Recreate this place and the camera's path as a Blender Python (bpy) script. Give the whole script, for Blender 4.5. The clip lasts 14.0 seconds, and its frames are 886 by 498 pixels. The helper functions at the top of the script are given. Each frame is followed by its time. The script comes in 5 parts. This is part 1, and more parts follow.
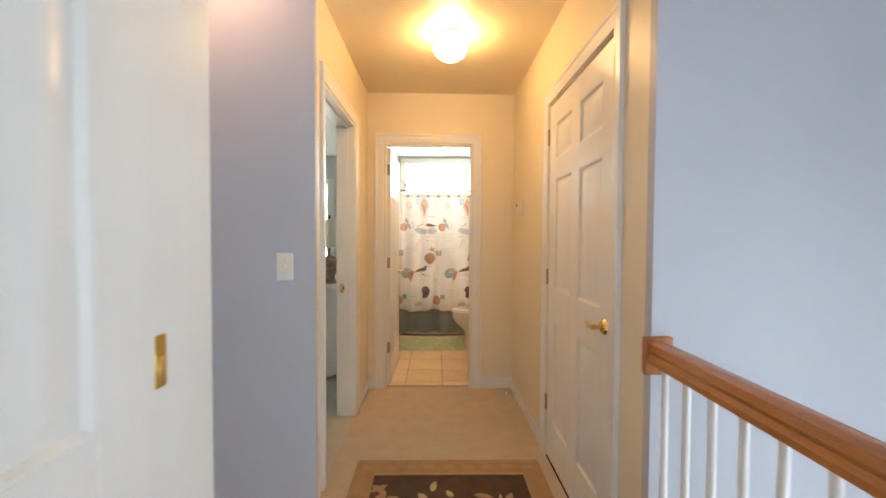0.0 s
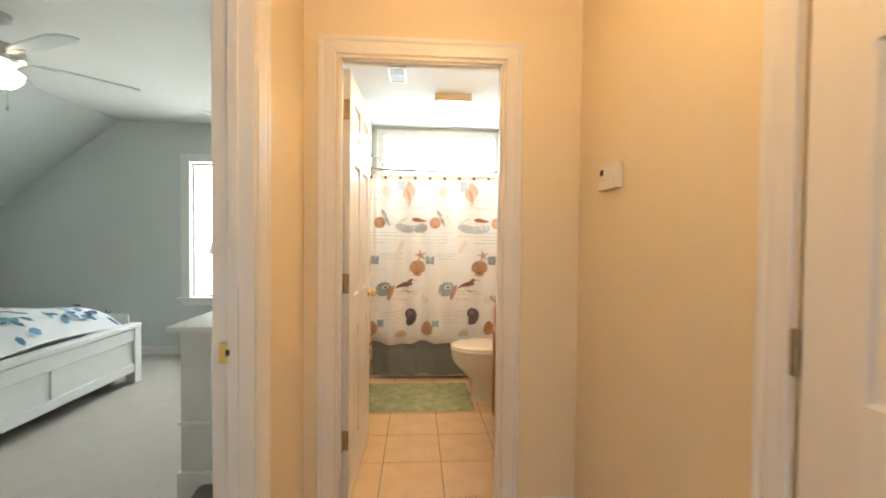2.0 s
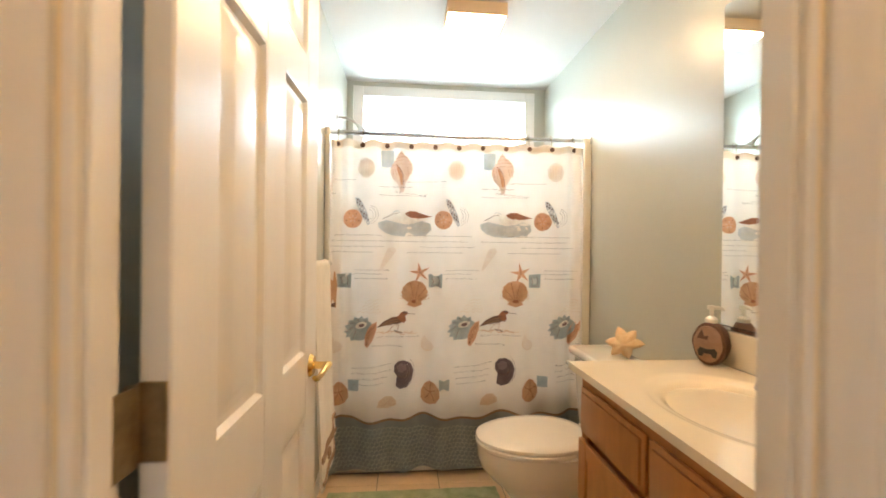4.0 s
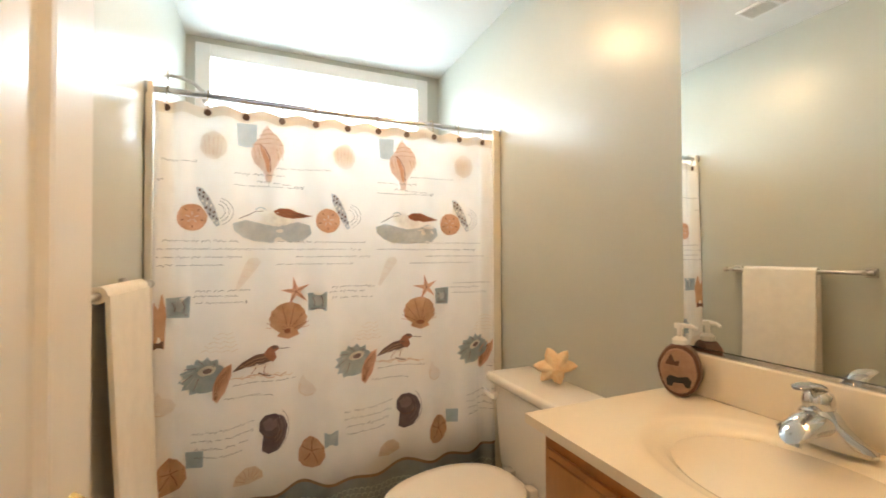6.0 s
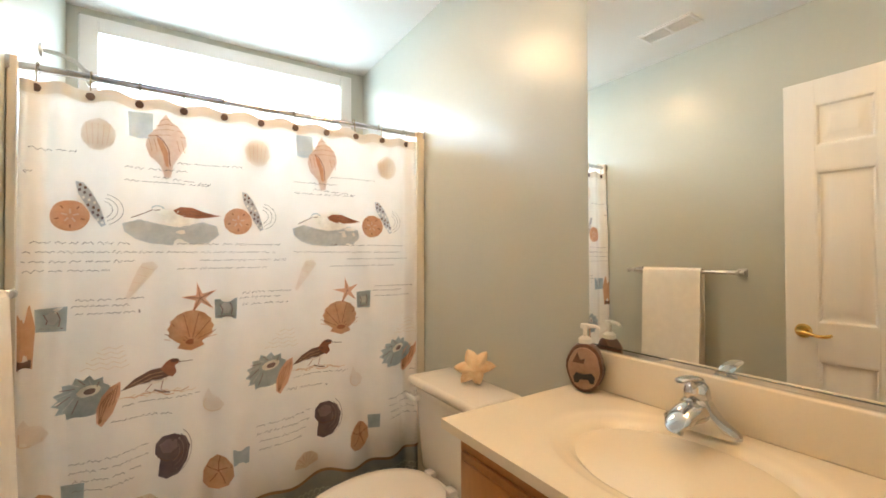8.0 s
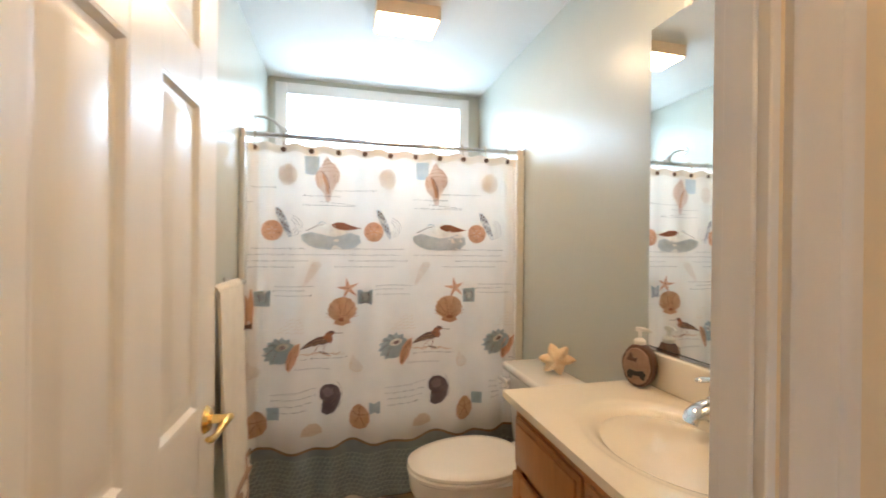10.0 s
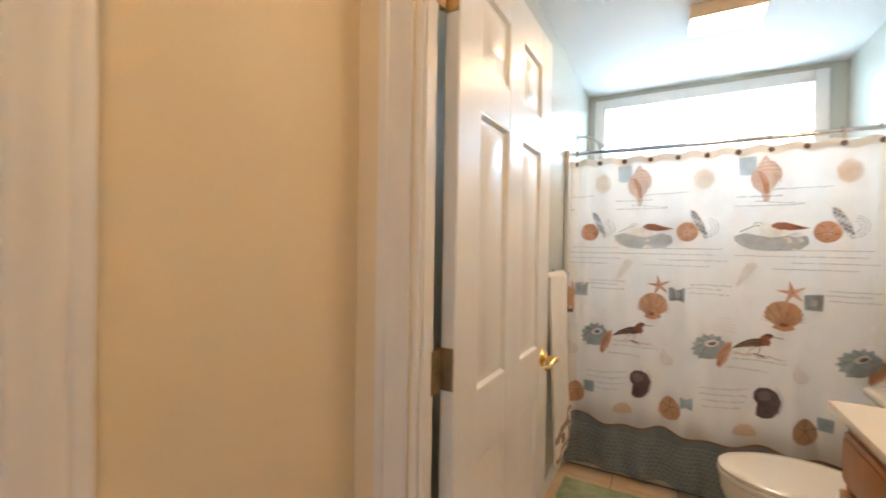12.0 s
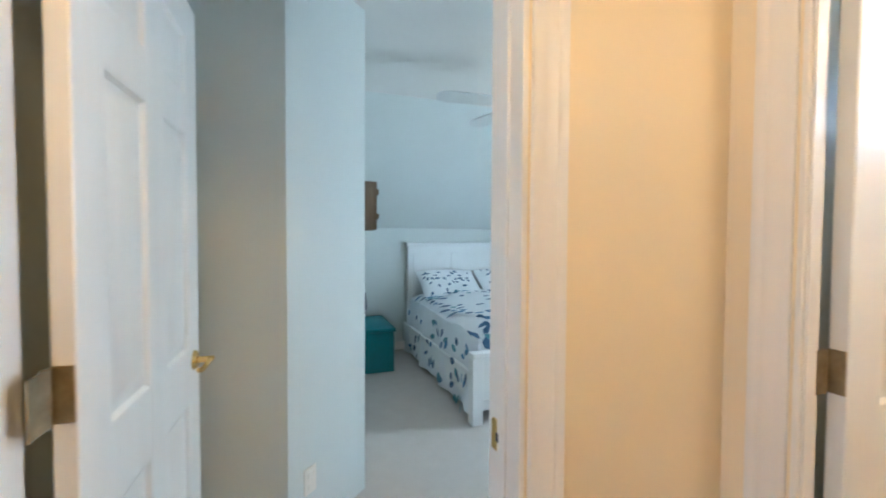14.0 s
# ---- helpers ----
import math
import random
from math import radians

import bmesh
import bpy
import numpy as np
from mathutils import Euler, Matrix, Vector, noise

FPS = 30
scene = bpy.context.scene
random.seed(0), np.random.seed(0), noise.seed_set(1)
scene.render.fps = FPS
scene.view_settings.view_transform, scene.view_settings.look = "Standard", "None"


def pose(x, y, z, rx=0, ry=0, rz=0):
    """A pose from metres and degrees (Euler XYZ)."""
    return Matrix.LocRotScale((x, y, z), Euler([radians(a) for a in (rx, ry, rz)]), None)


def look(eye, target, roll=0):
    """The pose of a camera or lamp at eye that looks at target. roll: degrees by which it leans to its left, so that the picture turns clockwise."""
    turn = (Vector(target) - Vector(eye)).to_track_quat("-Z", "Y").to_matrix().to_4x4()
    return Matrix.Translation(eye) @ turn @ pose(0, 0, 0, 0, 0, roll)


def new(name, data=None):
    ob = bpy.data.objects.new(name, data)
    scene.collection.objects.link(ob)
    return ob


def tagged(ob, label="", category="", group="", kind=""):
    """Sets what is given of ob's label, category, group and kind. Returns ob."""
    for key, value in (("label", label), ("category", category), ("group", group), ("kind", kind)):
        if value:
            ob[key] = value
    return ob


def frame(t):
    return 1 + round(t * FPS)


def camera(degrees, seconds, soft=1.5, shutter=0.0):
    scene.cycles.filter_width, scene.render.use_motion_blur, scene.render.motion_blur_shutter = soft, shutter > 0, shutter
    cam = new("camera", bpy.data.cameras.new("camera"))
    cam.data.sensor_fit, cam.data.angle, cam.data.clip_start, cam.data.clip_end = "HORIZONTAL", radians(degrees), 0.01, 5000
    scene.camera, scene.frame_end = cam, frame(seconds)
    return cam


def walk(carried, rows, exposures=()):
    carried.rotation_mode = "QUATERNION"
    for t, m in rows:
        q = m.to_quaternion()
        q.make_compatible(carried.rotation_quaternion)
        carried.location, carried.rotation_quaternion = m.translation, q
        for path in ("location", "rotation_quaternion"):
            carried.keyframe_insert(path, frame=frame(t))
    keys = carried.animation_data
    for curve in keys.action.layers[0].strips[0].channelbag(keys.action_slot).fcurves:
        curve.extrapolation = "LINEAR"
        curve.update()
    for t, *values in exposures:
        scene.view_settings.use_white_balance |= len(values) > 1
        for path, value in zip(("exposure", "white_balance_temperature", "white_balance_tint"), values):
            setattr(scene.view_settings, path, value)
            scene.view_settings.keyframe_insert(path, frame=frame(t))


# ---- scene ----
cam = camera(94.3, 14.0, soft=1.7, shutter=0.4)
PATH = [
    (0, (0.063, -0.009, 1.261), (0.100, 1.989, 1.204), 0.3),
    (0.5, (0.072, 0.360, 1.266), (0.113, 2.359, 1.215), 0.3),
    (1, (0.036, 0.780, 1.264), (0.105, 2.778, 1.212), 0.5),
    (1.5, (-0.013, 1.162, 1.258), (0.108, 3.157, 1.198), 0.4),
    (2, (-0.016, 1.600, 1.249), (0.113, 3.595, 1.200), 0.6),
    (2.5, (-0.015, 1.994, 1.260), (0.097, 3.990, 1.209), 0.8),
    (4.8, (-0.086, 3.322, 1.229), (0.279, 5.289, 1.253), 0.3),
    (5, (-0.090, 3.361, 1.236), (0.359, 5.310, 1.261), 0.2),
    (5.5, (-0.095, 3.430, 1.239), (0.518, 5.334, 1.268), 0),
    (6, (-0.084, 3.482, 1.246), (0.702, 5.321, 1.275), -0.2),
    (6.5, (-0.074, 3.500, 1.242), (0.871, 5.262, 1.273), -0.3),
    (7, (-0.055, 3.505, 1.243), (1.008, 5.199, 1.274), -0.4),
    (7.2, (-0.048, 3.501, 1.248), (1.047, 5.175, 1.273), -0.2),
    (9.3, (-0.060, 3.262, 1.306), (0.912, 5.010, 1.304), 0.1),
    (9.5, (-0.041, 3.195, 1.317), (0.791, 5.014, 1.299), 0.6),
    (10, (-0.018, 3.112, 1.312), (0.466, 5.052, 1.306), 0.6),
    (10.5, (0.000, 3.019, 1.308), (0.087, 5.018, 1.309), 0.7),
    (11, (0.006, 2.931, 1.308), (-0.262, 4.913, 1.308), 0.6),
    (11.5, (0.026, 2.832, 1.306), (-0.612, 4.728, 1.296), 0.8),
    (12, (0.067, 2.739, 1.300), (-0.898, 4.490, 1.281), 0.9),
    (12.5, (0.115, 2.635, 1.309), (-1.181, 4.158, 1.270), 1),
    (13, (0.148, 2.594, 1.297), (-1.425, 3.829, 1.267), 0.8),
    (13.5, (0.148, 2.530, 1.303), (-1.613, 3.477, 1.259), 0.8),
    (14, (0.156, 2.464, 1.310), (-1.718, 3.160, 1.248), 0.3),
]
EXPOSURES = [(0, 0.15, 6500, 10), (0.5, 0.15, 6900, 10), (1.5, 0.3, 6600, 10), (2.5, 0.29, 6300, 10), (4.8, 0.02, 6250, 10), (7.2, 0.0, 6200, 10), (9.3, -0.06, 5700, 10),
             (11, -0.17, 5500, 10), (12.4, -0.02, 5500, 10), (13, 0.18, 5300, 8), (13.5, 0.42, 5050, 6), (14, 0.56, 4950, 6)]
walk(cam, [(t, look(eye, target, roll)) for t, eye, target, roll in PATH], EXPOSURES)

# ---- world and light ----
world = bpy.data.worlds.new("world")
scene.world = world
world.use_nodes = True
sky = world.node_tree.nodes.new("ShaderNodeTexSky")
sky.sky_type, sky.sun_disc, sky.sun_elevation, sky.sun_rotation = "NISHITA", False, radians(50), radians(150)
world.node_tree.links.new(sky.outputs[0], world.node_tree.nodes["Background"].inputs[0])
world.node_tree.nodes["Background"].inputs[1].default_value = 0.12
GLOW_BATH, GLOW_BED, GLOW_FOYER = 12.5, 9.0, 1.9
HALL_LAMP, BATH_LAMP, VANITY_LAMP, FOYER_LAMP, FAN_LAMP = 57.0, 62.0, 52.0, 40.0, 9.0


# ---- materials ----
def mat(name, color, rough=0.6, metal=0.0, vary=0.06, scale=6.0, bump=0.0, grain=120.0, coat=0.0, second=None, translucent=0.0, stretch=(1, 1, 1), piece=0.0):
    """A principled material with two scales of variation and a fine relief."""
    m = bpy.data.materials.new(name)
    m.use_nodes = True
    n, l = m.node_tree.nodes, m.node_tree.links
    p = n["Principled BSDF"]
    p.inputs["Roughness"].default_value, p.inputs["Metallic"].default_value = rough, metal
    p.inputs["Coat Weight"].default_value = coat
    co = n.new("ShaderNodeTexCoord")
    mp = n.new("ShaderNodeMapping")
    mp.inputs["Scale"].default_value = stretch
    l.new(co.outputs["Object"], mp.inputs[0])
    big, fine = n.new("ShaderNodeTexNoise"), n.new("ShaderNodeTexNoise")
    big.inputs["Scale"].default_value, big.inputs["Detail"].default_value = scale, 5
    fine.inputs["Scale"].default_value, fine.inputs["Detail"].default_value = grain, 3
    for t in (big, fine):
        l.new(mp.outputs[0], t.inputs["Vector"])
    mix = n.new("ShaderNodeMath")
    mix.operation = "MULTIPLY_ADD"
    mix.inputs[1].default_value = 0.35
    l.new(fine.outputs["Fac"], mix.inputs[0])
    l.new(big.outputs["Fac"], mix.inputs[2])
    ramp = n.new("ShaderNodeValToRGB")
    ramp.color_ramp.elements[0].position, ramp.color_ramp.elements[1].position = 0.4, 0.95
    lo = second if second else [c * (1 - vary) for c in color]
    hi = color if second else [min(1, c * (1 + vary)) for c in color]
    ramp.color_ramp.elements[0].color, ramp.color_ramp.elements[1].color = (*lo, 1), (*hi, 1)
    l.new(mix.outputs[0], ramp.inputs[0])
    out = ramp.outputs[0]
    if piece:
        info = n.new("ShaderNodeObjectInfo")
        hsv = n.new("ShaderNodeHueSaturation")
        mr = n.new("ShaderNodeMapRange")
        mr.inputs["To Min"].default_value, mr.inputs["To Max"].default_value = 1 - piece, 1 + piece
        l.new(info.outputs["Random"], mr.inputs[0])
        l.new(mr.outputs[0], hsv.inputs["Value"])
        l.new(out, hsv.inputs["Color"])
        out = hsv.outputs[0]
    l.new(out, p.inputs["Base Color"])
    if bump:
        b = n.new("ShaderNodeBump")
        b.inputs["Strength"].default_value, b.inputs["Distance"].default_value = bump, 0.0012
        l.new(fine.outputs["Fac"], b.inputs["Height"])
        l.new(b.outputs[0], p.inputs["Normal"])
    if translucent:
        tr, ms = n.new("ShaderNodeBsdfTranslucent"), n.new("ShaderNodeMixShader")
        l.new(out, tr.inputs[0])
        ms.inputs[0].default_value = translucent
        l.new(p.outputs[0], ms.inputs[1])
        l.new(tr.outputs[0], ms.inputs[2])
        l.new(ms.outputs[0], n["Material Output"].inputs[0])
    return m


def glow(name, color, strength):
    m = bpy.data.materials.new(name)
    m.use_nodes = True
    p = m.node_tree.nodes["Principled BSDF"]
    p.inputs["Base Color"].default_value = (*color, 1)
    p.inputs["Emission Color"].default_value, p.inputs["Emission Strength"].default_value = (*color, 1), strength
    return m


def clear(name, rough=0.0):
    m = bpy.data.materials.new(name)
    m.use_nodes = True
    p = m.node_tree.nodes["Principled BSDF"]
    p.inputs["Transmission Weight"].default_value, p.inputs["Roughness"].default_value, p.inputs["IOR"].default_value = 1, rough, 1.1
    return m


CREAM = mat("cream_wall_paint", (0.80, 0.69, 0.50), 0.42, vary=0.03, scale=2.5, bump=0.08, grain=260)
BLUE = mat("blue_grey_wall_paint", (0.50, 0.505, 0.55), 0.5, vary=0.04, scale=2.0, bump=0.08, grain=260)
GREEN = mat("pale_sage_wall_paint", (0.50, 0.508, 0.44), 0.29, vary=0.03, scale=2.5, bump=0.05, grain=220)
AQUA = mat("pale_aqua_wall_paint", (0.64, 0.675, 0.65), 0.6, vary=0.03, scale=2.0, bump=0.08, grain=260)
CEIL = mat("white_ceiling_paint", (0.74, 0.73, 0.69), 0.8, vary=0.02, scale=3, bump=0.15, grain=180)
WHITE = mat("white_gloss_paint", (0.80, 0.78, 0.75), 0.28, vary=0.025, scale=7, bump=0.05, grain=90)
DOORW = mat("white_door_paint", (0.80, 0.78, 0.74), 0.30, vary=0.03, scale=5, bump=0.10, grain=60, stretch=(3, 3, 0.25))
CARPET = mat("beige_carpet", (0.55, 0.44, 0.33), 0.95, vary=0.2, scale=9, bump=0.4, grain=420, second=(0.47, 0.37, 0.27))
BEDCARPET = mat("grey_beige_carpet", (0.50, 0.47, 0.43), 0.95, vary=0.2, scale=9, bump=0.4, grain=420, second=(0.46, 0.43, 0.39))
TILE = mat("beige_floor_tile", (0.80, 0.60, 0.38), 0.30, vary=0.1, scale=7, bump=0.05, grain=60, second=(0.66, 0.48, 0.29), piece=0.06)
GROUT = mat("brown_grout", (0.36, 0.27, 0.19), 0.9, vary=0.2, scale=20, bump=0.4)
BRASS = mat("polished_brass", (0.83, 0.60, 0.22), 0.18, 1.0, vary=0.08, scale=30)
OLDBRASS = mat("dull_brass", (0.42, 0.33, 0.20), 0.38, 1.0, vary=0.25, scale=25)
CHROME = mat("chrome", (0.62, 0.63, 0.65), 0.06, 1.0, vary=0.02)
NICKEL = mat("brushed_nickel", (0.55, 0.52, 0.48), 0.28, 1.0, vary=0.05)
OAK = mat("honey_oak", (0.50, 0.22, 0.07), 0.34, vary=0.2, scale=5, grain=30, bump=0.12, second=(0.38, 0.16, 0.045), stretch=(6, 6, 0.7))
RAILOAK = mat("varnished_rail_oak", (0.50, 0.20, 0.055), 0.25, vary=0.2, scale=4, grain=25, bump=0.06, second=(0.33, 0.115, 0.03), stretch=(8, 0.6, 8), coat=0.3)
MARBLE = mat("cream_cultured_marble", (0.84, 0.745, 0.58), 0.12, vary=0.03, scale=5, coat=0.4)
PORCELAIN = mat("ivory_porcelain", (0.80, 0.76, 0.68), 0.12, vary=0.02, coat=0.4)
ACRYLIC = mat("almond_tub_acrylic", (0.84, 0.77, 0.64), 0.25, vary=0.02)
CLOTH = mat("ivory_curtain_cloth", (0.90, 0.85, 0.79), 0.85, vary=0.03, scale=12, bump=0.15, grain=300, translucent=0.55)
TOWEL = mat("white_terry_towel", (0.82, 0.78, 0.70), 0.95, vary=0.05, scale=20, bump=0.25, grain=400)
MATM = mat("sage_green_bath_mat", (0.50, 0.54, 0.36), 1.0, scale=14, bump=1.0, grain=350, second=(0.25, 0.31, 0.18))
PLASTIC = mat("ivory_plastic", (0.80, 0.76, 0.68), 0.4, vary=0.02)
DARK = mat("dark_slot", (0.03, 0.03, 0.03), 0.7)
VENTM = mat("vent_grey", (0.30, 0.29, 0.26), 0.6)
MIRROR = mat("silvered_mirror", (0.90, 0.92, 0.90), 0.0, 1.0, vary=0.0)
GLASS = clear("window_glass")


def print_ink(name, color, second=None):
    return mat(name, color, 0.85, vary=0.15, scale=25, second=second, grain=90, translucent=0.42)


# ---- mesh helpers ----
ORIGIN = {}


def box(bm, x0, x1, y0, y1, z0, z1, bevel=0.0, seg=1):
    m = Matrix.Translation(((x0 + x1) / 2, (y0 + y1) / 2, (z0 + z1) / 2)) @ Matrix.Diagonal((abs(x1 - x0), abs(y1 - y0), abs(z1 - z0), 1))
    vs = bmesh.ops.create_cube(bm, size=1, matrix=m)["verts"]
    if bevel:
        es = {e for v in vs for e in v.link_edges}
        bmesh.ops.bevel(bm, geom=list(es), offset=bevel, segments=seg, affect="EDGES", profile=0.5)


def boxes(*rows, bevel=0.0, seg=1):
    bm = bmesh.new()
    for r in rows:
        box(bm, *r, bevel=bevel, seg=seg)
    return bm


def cyl(bm, a, b, r, r2=None, n=16):
    a, b = Vector(a), Vector(b)
    q = (b - a).to_track_quat("Z", "Y").to_matrix().to_4x4()
    bmesh.ops.create_cone(bm, cap_ends=True, segments=n, radius1=r, radius2=r if r2 is None else r2, depth=(b - a).length, matrix=Matrix.Translation((a + b) / 2) @ q)


def rod(*rows, n=16):
    bm = bmesh.new()
    for r in rows:
        cyl(bm, *r, n=n)
    return bm


def tube(points, radii, n=12):
    """A round bar swept along points."""
    bm = bmesh.new()
    pts = [Vector(p) for p in points]
    radii = radii if isinstance(radii, (list, tuple)) else [radii] * len(pts)
    rings = []
    for i, p in enumerate(pts):
        d = (pts[min(i + 1, len(pts) - 1)] - pts[max(i - 1, 0)]).normalized()
        q = d.to_track_quat("Z", "Y").to_matrix()
        rings.append([bm.verts.new(p + q @ Vector((math.cos(k * math.tau / n), math.sin(k * math.tau / n), 0)) * radii[i]) for k in range(n)])
    for a, b in zip(rings, rings[1:]):
        for k in range(n):
            bm.faces.new((a[k], a[(k + 1) % n], b[(k + 1) % n], b[k]))
    bm.faces.new(rings[0][::-1])
    bm.faces.new(rings[-1])
    return bm


def lathe(profile, n=28, sx=1.0, sy=1.0, at=(0, 0, 0)):
    """Turns (radius, height) pairs round the z axis."""
    bm = bmesh.new()
    rings = []
    for r, z in profile:
        rings.append([bm.verts.new((at[0] + sx * r * math.cos(k * math.tau / n), at[1] + sy * r * math.sin(k * math.tau / n), at[2] + z)) for k in range(n)])
    for a, b in zip(rings, rings[1:]):
        for k in range(n):
            bm.faces.new((a[k], a[(k + 1) % n], b[(k + 1) % n], b[k]))
    for ring in (rings[0][::-1], rings[-1]):
        bm.faces.new(ring)
    bmesh.ops.recalc_face_normals(bm, faces=bm.faces)
    return bm


def prism(points, z0, z1):
    bm = bmesh.new()
    a = [bm.verts.new((x, y, z0)) for x, y in points]
    b = [bm.verts.new((x, y, z1)) for x, y in points]
    n = len(points)
    for k in range(n):
        bm.faces.new((a[k], a[(k + 1) % n], b[(k + 1) % n], b[k]))
    bm.faces.new(a[::-1])
    bm.faces.new(b)
    bmesh.ops.recalc_face_normals(bm, faces=bm.faces)
    return bm


def slab_xz(points, y0, y1):
    """An outline in x and z, with thickness along y."""
    bm = prism(points, 0, 1)
    for v in bm.verts:
        v.co = (v.co.x, y0 + v.co.z * (y1 - y0), v.co.y)
    bmesh.ops.recalc_face_normals(bm, faces=bm.faces)
    return bm


def mesh_of(name, bm, material, smooth=True):
    me = bpy.data.meshes.new(name)
    bm.to_mesh(me)
    bm.free()
    me.materials.append(material)
    if smooth:
        me.shade_smooth()
        me.set_sharp_from_angle(angle=radians(38))
    return me


def part(name, bm, material, parent, label=""):
    o = ORIGIN.get(parent.name)
    if o:
        bmesh.ops.translate(bm, verts=bm.verts, vec=-o)
    ob = new(name, mesh_of(name, bm, material))
    ob.parent = parent
    if o:
        ORIGIN[ob.name] = o
    return tagged(ob, label)


def solid(name, bm, material, label="", category="", kind="", group=""):
    """A thing of one mesh, its origin at its base."""
    xs = [v.co.copy() for v in bm.verts]
    o = Vector(((min(v.x for v in xs) + max(v.x for v in xs)) / 2, (min(v.y for v in xs) + max(v.y for v in xs)) / 2, min(v.z for v in xs)))
    bmesh.ops.translate(bm, verts=bm.verts, vec=-o)
    ob = new(name, mesh_of(name, bm, material))
    ob.location = o
    ORIGIN[ob.name] = o
    return tagged(ob, label, category, group, kind)


def setting(name, bm, material, label="", category=""):
    ob = new(name, mesh_of(name, bm, material))
    return tagged(ob, label, category or name.split("_")[0], "", "structure")


def thing(name, at, label, category, group="", kind="", turn=None):
    """An Empty at a thing's base. Without a turn its parts are given in world coordinates."""
    ob = new(name)
    if turn is None:
        ob.location = at
        ORIGIN[ob.name] = Vector(at)
    else:
        ob.matrix_basis = pose(*at, 0, 0, turn)
    return tagged(ob, label, category, group, kind)


# ---- structure ----
H = 2.44
setting("floor_hall", boxes((-2.6, 0.76, -1.9, 1.78, -0.12, 0), (-0.50, 0.71, 1.78, 3.44, -0.12, 0), bevel=0), CARPET, "beige cut-pile carpet of the upstairs hall", "floor")
setting("floor_bedroom", boxes((-4.5, -0.5, 2.0, 6.15, -0.13, -0.002)), BEDCARPET, "grey-beige bedroom carpet", "floor")
setting("floor_bathroom", boxes((-0.5, 1.0, 3.44, 6.1, -0.12, -0.004)), GROUT, "beige tiled bathroom floor with brown grout", "floor")
setting("threshold", boxes((-0.37, 0.36, 3.425, 3.45, -0.01, 0.006), bevel=0.002), OLDBRASS, "thin metal strip between carpet and tile", "threshold")

setting("wall_corridor_left", boxes((-0.56, -0.50, 1.995, 2.08, 0, H), (-0.56, -0.50, 2.872, 3.40, 0, H), (-0.56, -0.50, 2.08, 2.872, 2.03, H)), CREAM, "cream corridor wall round the bedroom door", "wall")
setting("wall_bedroom_east", boxes((-0.62, -0.56, 1.97, 2.08, 0, H), (-0.62, -0.56, 2.872, 6.15, 0, H), (-0.62, -0.56, 2.08, 2.872, 2.03, H)), AQUA, "pale aqua bedroom wall beside the door", "wall")
setting("wall_hall_north", boxes((-2.6, -0.455, 1.775, 1.80, 0, 2.6)), BLUE, "blue-grey hall wall with a light switch", "wall")
setting("wall_corridor_corner", prism([(-0.62, 1.80), (-0.455, 1.80), (-0.497, 1.995), (-0.62, 1.995)], 0, H), CREAM, "cream end of the corridor wall", "wall")
setting("wall_corridor_end", boxes((-0.56, -0.36, 3.40, 3.43, 0, H), (0.366, 0.83, 3.40, 3.43, 0, H), (-0.36, 0.366, 3.40, 3.43, 2.03, H)), CREAM, "cream wall round the bathroom door", "wall")
setting("wall_bathroom_south", boxes((-0.56, -0.36, 3.43, 3.456, 0, H), (0.366, 1.1, 3.43, 3.456, 0, H), (-0.36, 0.366, 3.43, 3.456, 2.03, H)), GREEN, "pale sage bathroom wall round the door", "wall")
setting("wall_bathroom_west", boxes((-0.56, -0.49, 3.456, 6.15, 0, H)), GREEN, "pale sage painted bathroom wall", "wall")
setting("wall_bathroom_east", boxes((0.98, 1.10, 3.456, 6.15, 0, H)), GREEN, "pale sage painted bathroom wall with the mirror", "wall")
setting("wall_bathroom_north", boxes((-0.49, -0.447, 6.04, 6.15, 0, H), (0.90, 0.98, 6.04, 6.15, 0, H), (-0.447, 0.90, 6.04, 6.15, 0, 1.74), (-0.447, 0.90, 6.04, 6.15, 2.41, H)), GREEN, "pale sage wall with a high window", "wall")
setting("wall_corridor_right", boxes((0.71, 0.83, 1.24, 1.483, 0, H), (0.71, 0.83, 2.336, 3.40, 0, H), (0.71, 0.83, 1.483, 2.336, 2.01, H), (0.80, 0.83, 1.483, 2.336, 0, 2.01)), CREAM, "cream corridor wall round the closet door", "wall")
setting("wall_stairwell_north", boxes((0.71, 2.2, 1.20, 1.24, -1.6, 2.6)), BLUE, "blue-grey stairwell wall", "wall")
setting("wall_stairwell_east", boxes((2.2, 2.3, -1.9, -1.1, -1.6, 2.6), (2.2, 2.3, 0.5, 1.24, -1.6, 2.6), (2.2, 2.3, -1.1, 0.5, -1.6, -0.7), (2.2, 2.3, -1.1, 0.5, 1.35, 2.6)), BLUE, "blue-grey stairwell wall", "wall")
setting("wall_hall_west", boxes((-2.7, -2.6, -1.9, 1.80, 0, 2.6)), BLUE, "blue-grey hall wall", "wall")
setting("wall_hall_south", boxes((-2.7, -0.9, -1.9, -1.8, -1.6, 2.6), (1.6, 2.3, -1.9, -1.8, -1.6, 2.6), (-0.9, 1.6, -1.9, -1.8, -1.6, 0.6), (-0.9, 1.6, -1.9, -1.8, 2.2, 2.6)), BLUE, "blue-grey hall wall with a window", "wall")
setting("wall_stairwell_floor_edge", boxes((0.76, 0.78, -1.8, 1.2, -1.6, 0.0)), WHITE, "white edge of the landing", "wall")
